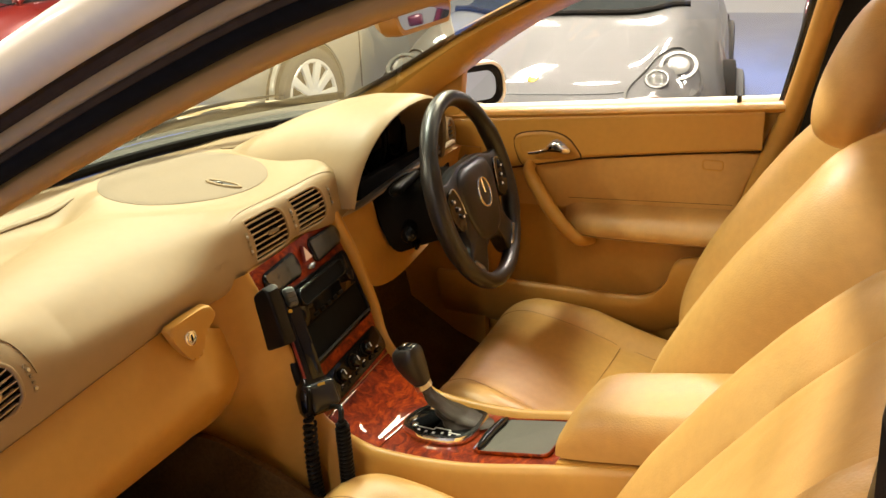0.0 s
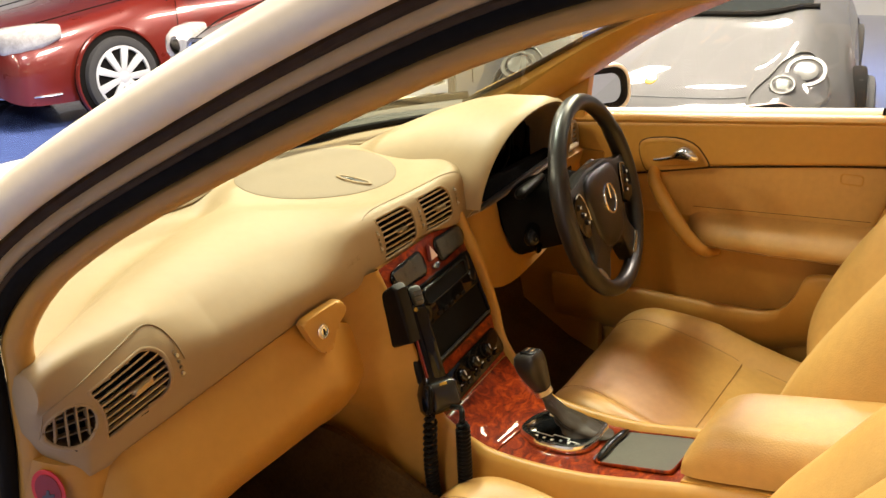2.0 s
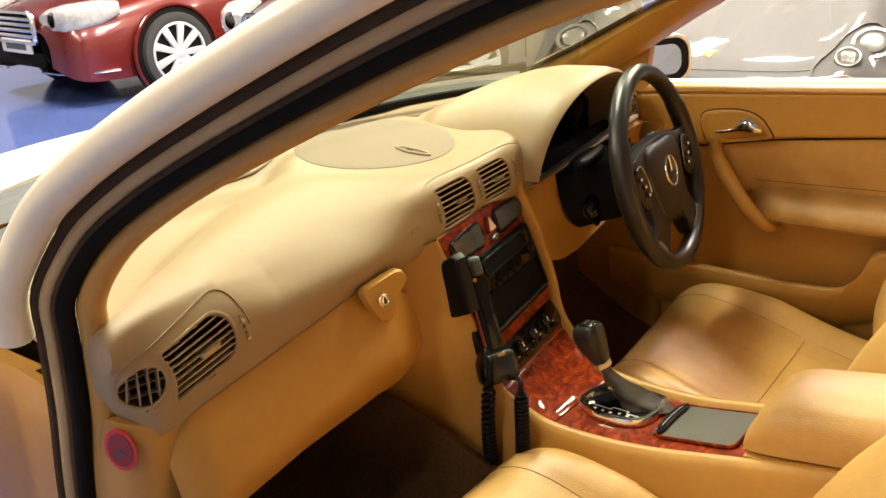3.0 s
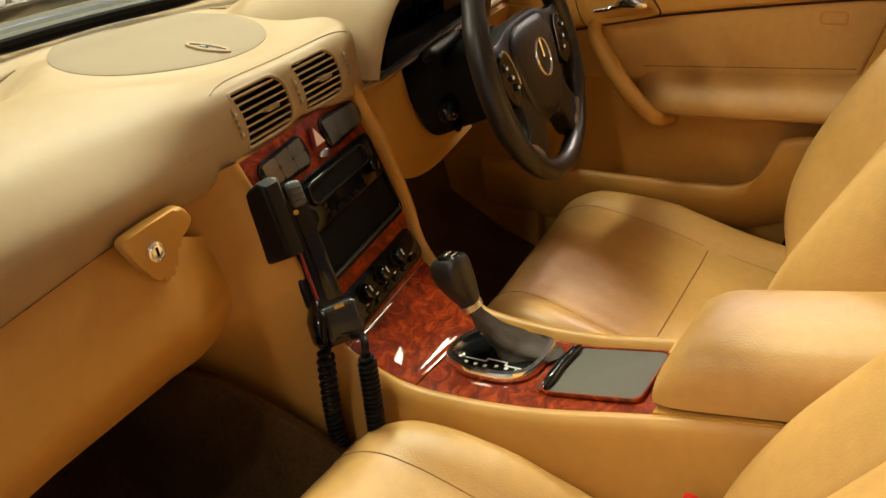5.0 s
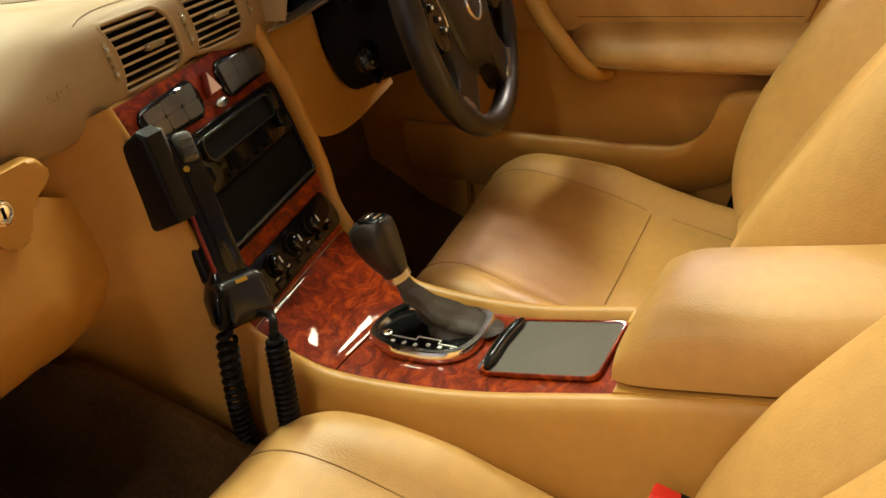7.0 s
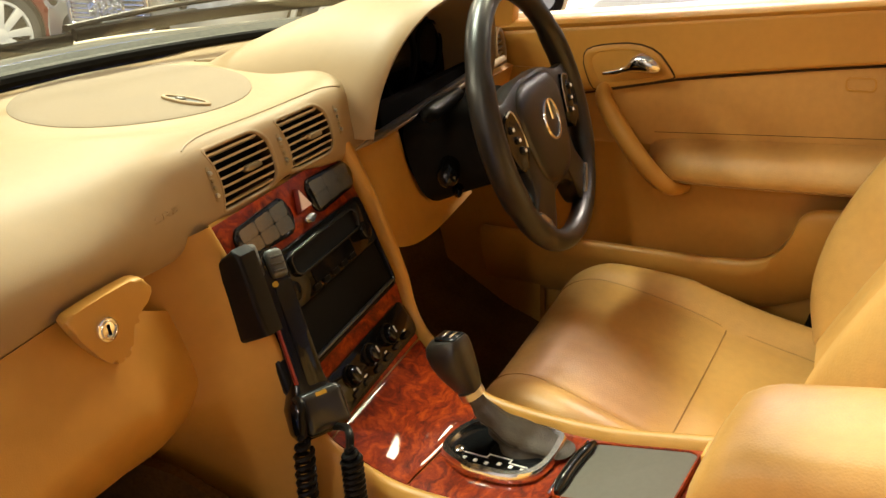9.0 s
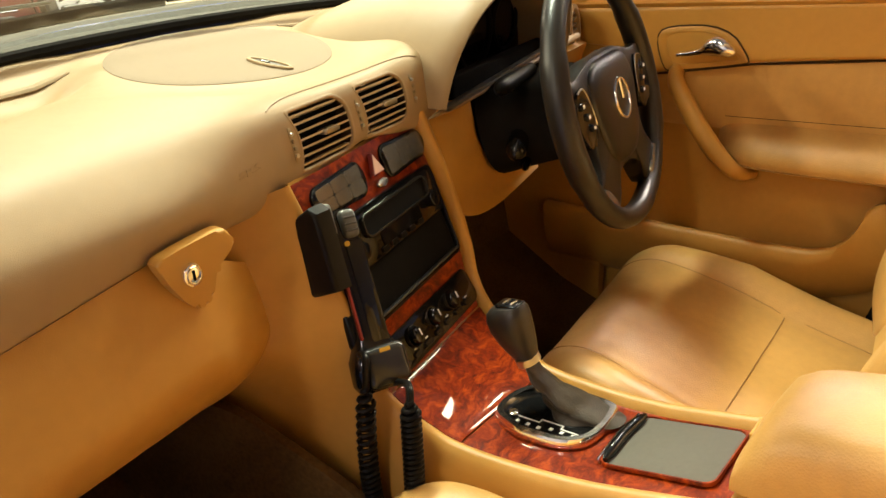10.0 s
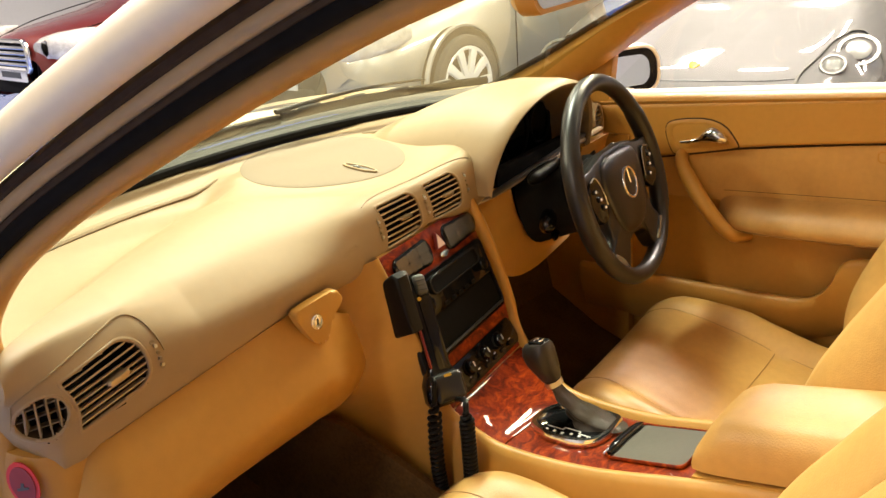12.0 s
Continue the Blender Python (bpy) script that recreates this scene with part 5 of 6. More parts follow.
part("gaiter", gaiter(), gaiter_leather, gear, "creased black leather gaiter")
part("collar", tube([(-0.0040, 0.2865, 0.630), (-0.0045, 0.288, 0.633), (-0.0055, 0.290, 0.638)], 0.0138, 20), satin_metal, gear)
part("knob", loft([[Vector((cx + p * w * 0.80, cy + q * d * 0.82, cz - 0.25 * q * d)) for p, q in oval(2, 2, 24, 3.0)] for cx, cy, cz, w, d in ((-0.006, 0.289, 0.636, 0.013, 0.014), (-0.007, 0.294, 0.645, 0.018, 0.018), (-0.008, 0.300, 0.656, 0.0225, 0.022), (-0.009, 0.306, 0.668, 0.025, 0.0255), (-0.010, 0.310, 0.680, 0.0255, 0.027), (-0.010, 0.312, 0.689, 0.0235, 0.0255), (-0.010, 0.312, 0.694, 0.019, 0.021), (-0.010, 0.312, 0.696, 0.008, 0.009))]), black_leather, gear, "black leather gear knob")
part("knob_cap", box(0.022, 0.026, 0.006, 0.0028, 3, m=pose(-0.010, 0.309, 0.6960, -8)), black_gloss, gear)
part("knob_bar", box(0.014, 0.0022, 0.002, 0.0006, m=pose(-0.010, 0.304, 0.7000, -8)), chrome, gear)
part("knob_bar", box(0.014, 0.0022, 0.002, 0.0006, m=pose(-0.010, 0.313, 0.6988, -8)), chrome, gear)

# tray with its roller lid
fr, m = stack_place(0.112, -0.011, 0.005)
tray = part("tray_frame", bezel(round_rect(0.101, 0.119, 0.011), round_rect(0.096, 0.114, 0.010), 0.004, fr, 0.001), wood, console)
part("tray_lid", prism(round_rect(0.096, 0.114, 0.010), 0.0025, fr, 0.001), tray_grey, tray, "grey tray lid")
part("tray_grip", tube([fr(-0.046 + 0.092 * i / 8, 0.052 + 0.004 * math.sin(i / 8 * 3.1), 0.006) for i in range(9)], lambda k: 0.0065 * min(1, 0.4 + 4 * k, 0.4 + 4 * (1 - k)), 10), black_gloss, tray, "black glossy grip")
part("tray_grip_rim", tube([fr(-0.048 + 0.096 * i / 8, 0.0605 + 0.003 * math.sin(i / 8 * 3.1), 0.004) for i in range(9)], 0.002, 8), chrome, tray)


def armrest_lid():
    rings = []
    for i in range(25):
        k = i / 24
        y = 0.040 - 0.36 * k
        end = math.sqrt(max(0, 1 - (1 - min(1, k / 0.14)) ** 2)) if k < 0.14 else 1.0
        z0 = 0.622 + 0.075 * k
        hgt = 0.028 + 0.040 * end + 0.006 * k
        wl, wr = 0.082, 0.074
        ring = []
        for x, h in ((-wl, 0.0), (-wl - 0.002, 0.35), (-wl + 0.002, 0.62), (-wl + 0.012, 0.85), (-wl + 0.030, 0.96), (0, 1.0), (wr - 0.030, 0.97), (wr - 0.012, 0.86), (wr - 0.002, 0.62), (wr + 0.002, 0.35), (wr, 0.0)):
            ring.append(Vector((x * (0.90 + 0.10 * end), y, z0 + hgt * h)))
        rings.append(ring)
    return loft(rings, True, True)


arm = part("armrest", armrest_lid(), leather, console, "padded tan leather armrest lid")
part("armrest_box", loft([[Vector((x, y, z)) for x, z in ((-0.105, 0.30), (-0.092, 0.45), (-0.083, z1), (0.074, z1), (0.085, 0.45), (0.10, 0.30))] for y, z1 in ((0.036, 0.617), (-0.30, 0.690))]), tan_plastic, console)
part("armrest_catch", box(0.030, 0.006, 0.014, 0.003, m=pose(-0.004, 0.041, 0.640, -10)), tan_plastic, arm)

part("footwell_carpet", sheet(lambda u, v: (-0.168 - 0.085 * u ** 0.8 + 0.004 * math.sin(9 * u), 0.345 + 0.40 * u, 0.29 + (0.20 + 0.10 * min(1, u * 2.2)) * v), 14, 8, -0.012), carpet, console, "dark brown carpet on the console side")

# telephone handset in its cradle
phone = thing("car_telephone", (-0.14, 0.47, 0.66), "black corded car telephone handset in a cradle beside the radio", "telephone")
PM = matrix_of((-0.110, 0.437, 0.703), (0.93, -0.36, 0.0), (0.02, 0.50, 0.86))
P = lambda p, q, h: PM @ Vector((p, q if q > 0 else 0.84 * q, h))
part("cradle", prism([(0.492, 0.790), (0.452, 0.724), (0.410, 0.744), (0.433, 0.822), (0.444, 0.826)], 0.022, lambda p, q, h: Vector((-0.134 - h, p + 0.008, q - 0.005)), 0.005, 3), black_plastic, phone, "black cradle block")
part("handset", loft([[P(p * w, y, q * d + lift) for p, q in round_rect(1, 1, 0.3, 4)] for y, w, d, lift in ((0.100, 0.036, 0.016, 0.004), (0.094, 0.042, 0.026, 0.006), (0.070, 0.042, 0.030, 0.008), (0.045, 0.034, 0.026, 0.010), (0.0, 0.030, 0.022, 0.012), (-0.040, 0.032, 0.022, 0.012), (-0.058, 0.046, 0.032, 0.010), (-0.070, 0.056, 0.038, 0.010), (-0.100, 0.056, 0.040, 0.006), (-0.112, 0.044, 0.026, 0.002))]), black_gloss, phone, "black handset")
part("clip", box(0.018, 0.036, 0.012, 0.005, 3, m=PM @ pose(-0.016, 0.090, 0.019)), clip_grey, phone)
part("clip", box(0.018, 0.030, 0.012, 0.005, 3, m=PM @ pose(0.006, 0.082, 0.023)), clip_grey, phone, "grey release clip")
for k in range(3):
    part("clip_ridge", box(0.014, 0.0025, 0.002, 0.0008, m=PM @ pose(0.006, 0.074 + 0.007 * k, 0.0292)), grey_plastic, phone)
part("handset_face", box(0.020, 0.110, 0.004, 0.002, m=PM @ pose(0.006, 0.010, 0.023)), black_gloss, phone)
part("mouthpiece", box(0.050, 0.044, 0.018, 0.0085, 4, m=PM @ pose(0.003, -0.070, 0.024)), button_grey, phone, "glossy black mouthpiece")
part("red_strip", box(0.003, 0.085, 0.006, 0.001, m=PM @ pose(-0.014, 0.004, 0.022)), dull_red, phone)
part("print_bar", box(0.012, 0.004, 0.0008, 0, m=PM @ pose(0.003, -0.053, 0.0324, 0)), gold, phone)
part("screw", disc(0.003, 0.003, PM @ pose(-0.002, 0.062, 0.024)), gold, phone)
part("knuckle", box(0.016, 0.044, 0.022, 0.007, 3, m=PM @ pose(-0.015, -0.026, 0.002, 0, 0, 4)), black_plastic, phone)


def coil(points, r, turns, wire):
    base = spline(points, 200)
    out = []
    n = turns * 14
    for i in range(n + 1):
        k = i / n * 200
        j = min(199, int(k))
        c = base[j].lerp(base[j + 1], k - j)
        d = (base[min(200, j + 2)] - base[max(0, j - 2)]).normalized()
        u = d.cross(Vector((0.3, 1, 0))).normalized()
        v = d.cross(u)
        a = 2 * math.pi * i / 14
        out.append(c + (u * math.cos(a) + v * math.sin(a)) * r * min(1, (i + 4) / 32))
    return tube(out, wire, 6, up=(0.2, 0.9, 0.3))


cord_a = thing("phone_cord", (-0.19, 0.42, 0.44), "black coiled telephone cord hanging beside the console", "cord", "telephone cords")
part("coil", coil([(-0.160, 0.385, 0.645), (-0.160, 0.388, 0.560), (-0.160, 0.383, 0.502), (-0.162, 0.366, 0.460), (-0.166, 0.345, 0.43)], 0.0085, 34, 0.0028), black_plastic, cord_a)
part("lead", tube(spline([P(-0.018, -0.060, 0), Vector((-0.150, 0.392, 0.672)), Vector((-0.157, 0.386, 0.655)), Vector((-0.159, 0.385, 0.640))], 14), 0.004, 8), black_plastic, cord_a)
cord_b = thing("phone_cord", (-0.16, 0.36, 0.40), "black coiled telephone cord under the handset", "cord", "telephone cords")
part("coil", coil([(-0.155, 0.331, 0.645), (-0.158, 0.327, 0.575), (-0.160, 0.326, 0.507), (-0.165, 0.330, 0.43)], 0.0085, 34, 0.0028), black_plastic, cord_b)
part("lead", tube(spline([P(0.004, -0.104, 0.006), Vector((-0.132, 0.356, 0.645)), Vector((-0.146, 0.338, 0.652)), Vector((-0.155, 0.331, 0.643))], 14), 0.004, 8), black_plastic, cord_b)


# ---- seats ----
CUSHION_LINE = ((-0.22, 0.410), (-0.12, 0.428), (0.0, 0.448), (0.10, 0.466), (0.18, 0.486), (0.25, 0.506), (0.31, 0.520), (0.350, 0.522), (0.385, 0.508), (0.408, 0.480), (0.418, 0.442), (0.420, 0.40))


def front_seat(x0, y0, z0, recline, foot_at, head, askew, label):
    """A car seat; y0 and z0 shift it along and up from the driver's place."""
    t = thing("armchair_seat", (x0, y0 + 0.10, 0.30), label, "seat", "front seats")
    o = Vector((x0, y0, z0))
    crown = spline([(0, y, z) for y, z in CUSHION_LINE], 48)

    def cushion(u, v):
        """u across, v from the rear to the front lip."""
        x = 2 * u - 1
        k = abs(x)
        c = crown[min(48, round(v * 48))]
        front = max(0.0, (c.y - 0.22) / 0.18)
        half = 0.262 - 0.020 * front ** 2
        wing = 0.030 * math.exp(-((k - 0.80) / 0.17) ** 2) * (1 - 0.72 * min(1, front)) - 0.006 * math.exp(-((k - 0.62) / 0.05) ** 2) * (1 - front if front < 1 else 0)
        edge = max(0.0, (k - 0.84) / 0.16)
        drop = 0.085 * (1 - math.sqrt(max(0.0, 1 - min(1.0, edge) ** 2)))
        rounded = -0.040 * max(0.0, k - 0.45) ** 2 * front
        groove = -0.0035 * math.exp(-((c.y - 0.150) / 0.010) ** 2) * (k < 0.64)
        crease = 0.0014 * noise.noise(Vector((x * 4 + x0 * 9, c.y * 9, 0.3))) + 0.0008 * noise.noise(Vector((x * 11 + x0 * 9, c.y * 22, 1.3)))
        y = c.y + askew * x * half * min(1, front + 0.4) - 0.030 * front * max(0.0, (k - 0.72) / 0.28) ** 2 + 0.012 * front
        return o + Vector((x * half, y, c.z + wing - drop + rounded + groove + crease))
    part("cushion", sheet(cushion, 56, 48, 0.04), leather, t, "soft tan leather cushion", sharp=70)
    part("cushion_base", box(0.46, 0.50, 0.16, 0.05, 4, m=Matrix.Translation(o + Vector((0, 0.08, 0.375)))), leather, t)
    part("seat_rail", box(0.40, 0.44, 0.06, 0.01, m=pose(x0, y0 + 0.06, 0.318)), black_plastic, t)
    for s in (-1, 1):
        line = [cushion(0.5 + s * 0.315, 0.10 + 0.75 * i / 30) + Vector((0, 0, 0.0002)) for i in range(31)]
        part("seam", tube(line, 0.0010, 6), thread, t)
    v = min(range(49), key=lambda i: abs(crown[i].y - 0.150)) / 48
    part("seam", tube([cushion(0.187 + 0.626 * i / 24, v) + Vector((0, 0, 0.0004)) for i in range(25)], 0.0010, 6), thread, t)
    lean = radians(recline)
    along = Vector((0, -math.sin(lean), math.cos(lean)))
    out = Vector((0, math.cos(lean), math.sin(lean)))
    foot = Vector((x0, *foot_at))

    def back(u, v):
        x = (2 * u - 1)
        k = abs(x)
        half = 0.268 * (1 - 0.30 * max(0, (v - 0.66) / 0.34) ** 1.7) * (0.90 + 0.10 * min(1, v / 0.25))
        bulge = (0.072 if x0 > 0 else 0.034) * (1 - math.exp(-v / 0.10)) * (1 - 0.35 * max(0, v - 0.6))
        wing = bulge * math.exp(-((k - 0.80) / 0.165) ** 2) - 0.007 * math.exp(-((k - 0.56) / 0.05) ** 2)
        edge = max(0.0, (k - 0.87) / 0.13)
        top = max(0.0, (v - 0.86) / 0.14)
        h = 0.058 + 0.014 * math.sin(math.pi * v) + wing - 0.105 * (1 - math.sqrt(max(0.0, 1 - min(1.0, edge) ** 2)))
        h -= 0.060 * (1 - math.sqrt(max(0.0, 1 - min(1.0, top) ** 2)))
        h += 0.0014 * noise.noise(Vector((x * 4 + x0 * 9, v * 5, 2.3))) + 0.0008 * noise.noise(Vector((x * 11 + x0 * 9, v * 11, 4.3)))
        return foot + Vector((x * half, askew * x * half, 0)) + along * (0.56 * v) + out * h
    part("backrest", sheet(back, 56, 40, 0.045), leather, t, "tan leather backrest with side wings", sharp=70)
    rings = []
    for i in range(13):
        v = i / 12
        half = 0.258 * (1 - 0.32 * max(0, (v - 0.66) / 0.34) ** 1.7)
        c = foot + along * (0.55 * v) + out * (-0.012)
        d = 0.075 * (1 - 0.45 * v)
        rings.append([c + Vector((half * a, askew * half * a, 0)) + out * (-d * b) for a, b in ((-1, 0), (-0.985, 0.5), (-0.90, 0.9), (-0.6, 1.0), (0.6, 1.0), (0.90, 0.9), (0.985, 0.5), (1, 0), (0.9, -0.25), (-0.9, -0.25))])
    part("back_shell", loft(rings), leather, t)
    for s in (-1, 1):
        part("seam", tube([back(0.5 + s * (0.290 - 0.05 * max(0, i / 24 - 0.6)), 0.06 + 0.86 * i / 24) + out * 0.0003 for i in range(25)], 0.0011, 6), thread, t)
        part("wing_seam", tube([back(0.5 + s * 0.4645, 0.03 + 0.85 * i / 24) + out * 0.0002 for i in range(25)], 0.0014, 6), dark_thread, t)
    part("seam", tube([back(0.21 + 0.58 * i / 16, 0.80 - 0.03 * math.sin(math.pi * i / 16)) + out * 0.0003 for i in range(17)], 0.0011, 6), thread, t)
    for s in (-1, 1):
        part("headrest_post", tube([foot + along * 0.49 + out * 0.02 + Vector((s * 0.055, 0, 0)), foot + along * 0.60 + out * 0.085 + Vector((s * 0.055, 0, 0))], 0.006, 10), chrome, t)
        part("post_collar", disc(0.014, 0.012, Matrix.Translation(foot + along * 0.552 + out * 0.05 + Vector((s * 0.055, 0, 0)))), chrome, t)
    hc = foot + along * 0.605 + out * head
    along = Vector((0, -math.sin(radians(recline - 12)), math.cos(radians(recline - 12))))
    out = Vector((0, along.z, -along.y))
    rings = []
    for i in range(17):
        k = i / 16
        a = math.pi * k
        zz = -0.105 * math.cos(a)
        w = 0.118 * math.sin(a) ** 0.42 + 0.004
        d = 0.056 * math.sin(a) ** 0.5 + 0.003
        rings.append([hc + along * zz + Vector((p * w * (1 - 0.08 * k), 0, 0)) + out * (q * d * (1 if q > 0 else 0.8)) for p, q in oval(2, 2, 28, 2.6)])
    part("headrest", loft(rings), leather, t, "padded tan headrest")
    return t


front_seat(0.372, 0.0, 0.0, 32, (-0.076, 0.467), 0.175, SKEW, "tan leather driver's seat with raised side wings")
front_seat(-0.360, -0.062, 0.030, 36, (-0.128, 0.485), 0.03, 0.0, "tan leather passenger seat with raised side wings")
buckle = thing("belt_buckle", (-0.145, -0.02, 0.50), "black belt buckle with a red release button", "belt buckle")
part("body", box(0.026, 0.048, 0.095, 0.006, 3, m=pose(-0.146, -0.045, 0.528, 14)), black_plastic, buckle)
part("button", box(0.020, 0.036, 0.008, 0.003, m=pose(-0.146, -0.0335, 0.5755, 14)), red_plastic, buckle, "red release button")
part("stalk", tube([(-0.148, -0.045, 0.51), (-0.150, -0.09, 0.42), (-0.150, -0.12, 0.33)], 0.010, 8), black_plastic, buckle)

# inner mirror
im = thing("inner_mirror", (0.02, 0.30, 1.24), "tan framed inner mirror below the roof", "mirror")
IM = matrix_of((0.035, 0.285, 1.195), (0.97, 0.22, 0), (0, 0.10, 1))
shape = round_rect(0.230, 0.070, 0.028, 6)
part("housing", loft([[IM @ Vector((p * s, q * s, h)) for p, q in shape] for s, h in ((1.0, 0.006), (1.02, 0.0), (1.0, -0.018), (0.8, -0.034))]), tan_plastic, im)
part("mirror_glass", prism(round_rect(0.216, 0.058, 0.024, 6), 0.002, lambda p, q, h: IM @ Vector((p, q, h + 0.005))), bpy.data.materials["mirror_silver"], im, "mirror glass")
part("stem", tube([(0.03, 0.30, 1.20), (0.02, 0.26, 1.27), (0.0, 0.16, 1.325)], 0.012, 10), tan_plastic, im)


# ---- other cars in the showroom ----
def wheel_set(t, m, r, spokes, width=0.2):
    """A tyre with an alloy rim; local z points outwards."""
    rings = []
    for i in range(37):
        a = 2 * math.pi * i / 36
        rings.append([m @ Vector((q * math.cos(a), q * math.sin(a), h)) for q, h in ((r * 0.74, -width), (r * 0.97, -width), (r, -width * 0.8), (r, -0.03), (r * 0.97, 0.0), (r * 0.88, 0.008), (r * 0.78, 0.0), (r * 0.75, -0.03))])
    wh = part("wheel", loft(rings, True, False), tyre_rubber, t, "black tyre on a bright alloy rim")
    part("rim_dish", disc(r * 0.76, 0.02, m @ pose(0, 0, -0.032), 32), dark_void, wh)
    part("rim_edge", bezel(oval(r * 1.55, r * 1.55, 36), oval(r * 1.40, r * 1.40, 36), 0.02, lambda p, q, h: m @ Vector((p, q, h - 0.02)), 0.005), alloy, wh)
    part("hub_cap", disc(r * 0.16, 0.03, m @ pose(0, 0, -0.012), 20, 0.006), alloy, wh)
    for i in range(spokes):
        a = 2 * math.pi * i / spokes
        part("spoke", prism([(r * 0.10, -r * 0.065), (r * 0.72, -r * 0.10), (r * 0.72, r * 0.10), (r * 0.10, r * 0.065)], 0.022, lambda p, q, h: m @ Matrix.Rotation(a, 4, "Z") @ Vector((p, q, h - 0.020)), 0.006), alloy, wh)
    return wh


def body_skin(stations, n=30):
    """Rings over a car's body. A station: distance from the nose, half width, sill, shoulder height, crown height, roundness."""
    rings = []
    for d, half, sill, shoulder, crown, rnd in stations:
        ring = []
        for i in range(n + 1):
            v = 2 * i / n - 1
            a = abs(v)
            if a < 0.62:
                k = a / 0.62
                y = half * 0.86 * k
                z = crown + (shoulder - crown) * k ** 2.2
            else:
                k = (a - 0.62) / 0.38
                y = half * (0.86 + 0.14 * math.sin(min(1, k * 1.7) * math.pi / 2)) * (1 - 0.05 * max(0, k - 0.6))
                z = shoulder - (shoulder - sill) * (k ** rnd)
            ring.append((d, math.copysign(y, v), z))
        rings.append(ring)
    return rings


def smooth_stations(st, n):
    k = len(st[0])
    out = []
    cols = [spline([(s[0], s[j], 0) for s in st], n) for j in range(1, k)]
    for i in range(n + 1):
        out.append((cols[0][i].x, *[c[i].y for c in cols]))
    return out


def saloon(name, label, m, paint, spokes, grille_bars=4, rings_badge=False, group="showroom cars"):
    """A saloon; local x points from the nose to the tail, z up, the nose at the origin."""
    t = thing(name, m.translation, label, "car", group)
    st = smooth_stations([(0.0, 0.50, 0.30, 0.55, 0.60, 1.2), (0.06, 0.72, 0.22, 0.64, 0.70, 1.2), (0.25, 0.82, 0.19, 0.70, 0.77, 1.3), (0.9, 0.87, 0.19, 0.82, 0.88, 1.3), (1.35, 0.88, 0.19, 0.90, 0.95, 1.3), (2.6, 0.88, 0.19, 0.93, 0.95, 1.3), (3.7, 0.87, 0.20, 0.95, 0.98, 1.3), (4.3, 0.82, 0.22, 0.93, 0.97, 1.2), (4.5, 0.70, 0.30, 0.80, 0.84, 1.2)], 48)
    part("body", loft([[m @ Vector(p) for p in ring] for ring in body_skin(st)], False, False), paint, t)
    cab = smooth_stations([(1.30, 0.66, 0.90, 0.92, 0.93, 1.0), (1.75, 0.64, 0.90, 1.14, 1.18, 1.0), (2.2, 0.62, 0.90, 1.34, 1.39, 1.0), (2.9, 0.61, 0.90, 1.37, 1.42, 1.0), (3.5, 0.60, 0.90, 1.26, 1.32, 1.0), (4.05, 0.62, 0.90, 0.98, 1.0, 1.0)], 30)
    part("cabin_glass", loft([[m @ Vector(p) for p in ring] for ring in body_skin(cab, 20)], False, False), car_glass, t, "dark windows")
    for s in (-1, 1):
        part("roof_rail", tube([m @ Vector(p) for p in spline([(1.32, s * 0.68, 0.93), (1.75, s * 0.60, 1.15), (2.2, s * 0.555, 1.36), (2.9, s * 0.55, 1.39), (3.5, s * 0.55, 1.29), (4.05, s * 0.62, 1.0)], 24)], 0.035, 10), paint, t)
        for x in (0.85, 3.55):
            mm = m @ pose(x, s * 0.845, 0.325, 90 if s < 0 else -90)
            part("wheel_arch", disc(0.372, 0.10, mm @ pose(0, 0, 0.002), 36, 0.01), dark_void, t)
            part("arch_lip", bezel(oval(0.775, 0.775, 40), oval(0.735, 0.735, 40), 0.03, lambda p, q, h: mm @ Vector((p, q, h + 0.035)), 0.008), paint, t)
            wheel_set(t, mm @ pose(0, 0, 0.088), 0.318, spokes, 0.15)
        form = ((0.025, 0.50, 0.13, 0.060, 0.640), (0.06, 0.56, 0.15, 0.092, 0.648), (0.14, 0.64, 0.135, 0.104, 0.664), (0.30, 0.725, 0.10, 0.094, 0.690), (0.44, 0.785, 0.055, 0.055, 0.715))
        lamp = part("headlamp", loft([[m @ Vector((x, s * (y + w * p), z + q * h)) for p, q in oval(2, 2, 20, 3)] for x, y, w, h, z in form]), clear_lamp, t, "clear headlamp")
        part("reflector", disc(0.062, 0.02, m @ pose(0.035, s * 0.56, 0.655, 0, -90, 0), 24, 0.006), chrome, lamp)
        part("fog_lamp", prism(oval(0.17, 0.07, 20), 0.03, lambda p, q, h: m @ Vector((0.075 + 0.3 * (p + 0.085) - h, s * (0.60 + p), 0.33 + q)), 0.008), chrome, t)
        part("side_mirror", box(0.10, 0.17, 0.12, 0.03, 3, m=m @ pose(1.62, s * 0.93, 1.0)), paint, t)
        part("door_gap", tube([m @ Vector(p) for p in ((1.45, s * 0.882, 0.30), (1.45, s * 0.886, 0.88))], 0.004, 6), dark_void, t)
        part("bumper_strip", tube([m @ Vector(p) for p in spline([(0.0, s * 0.30, 0.255), (0.035, s * 0.58, 0.255), (0.16, s * 0.77, 0.26), (0.36, s * 0.84, 0.265)], 14)], 0.014, 8, 0.7), chrome, t)
        part("bonnet_gap", tube([m @ Vector(p) for p in spline([(0.07, s * 0.40, 0.70), (0.5, s * 0.62, 0.795), (0.9, s * 0.68, 0.868), (1.3, s * 0.72, 0.93)], 14)], 0.005, 6), dark_void, t)
    part("grille", prism(round_rect(0.66, 0.20, 0.05), 0.03, lambda p, q, h: m @ Vector((0.015 - h, p, 0.595 + q)), 0.008), dark_void, t)
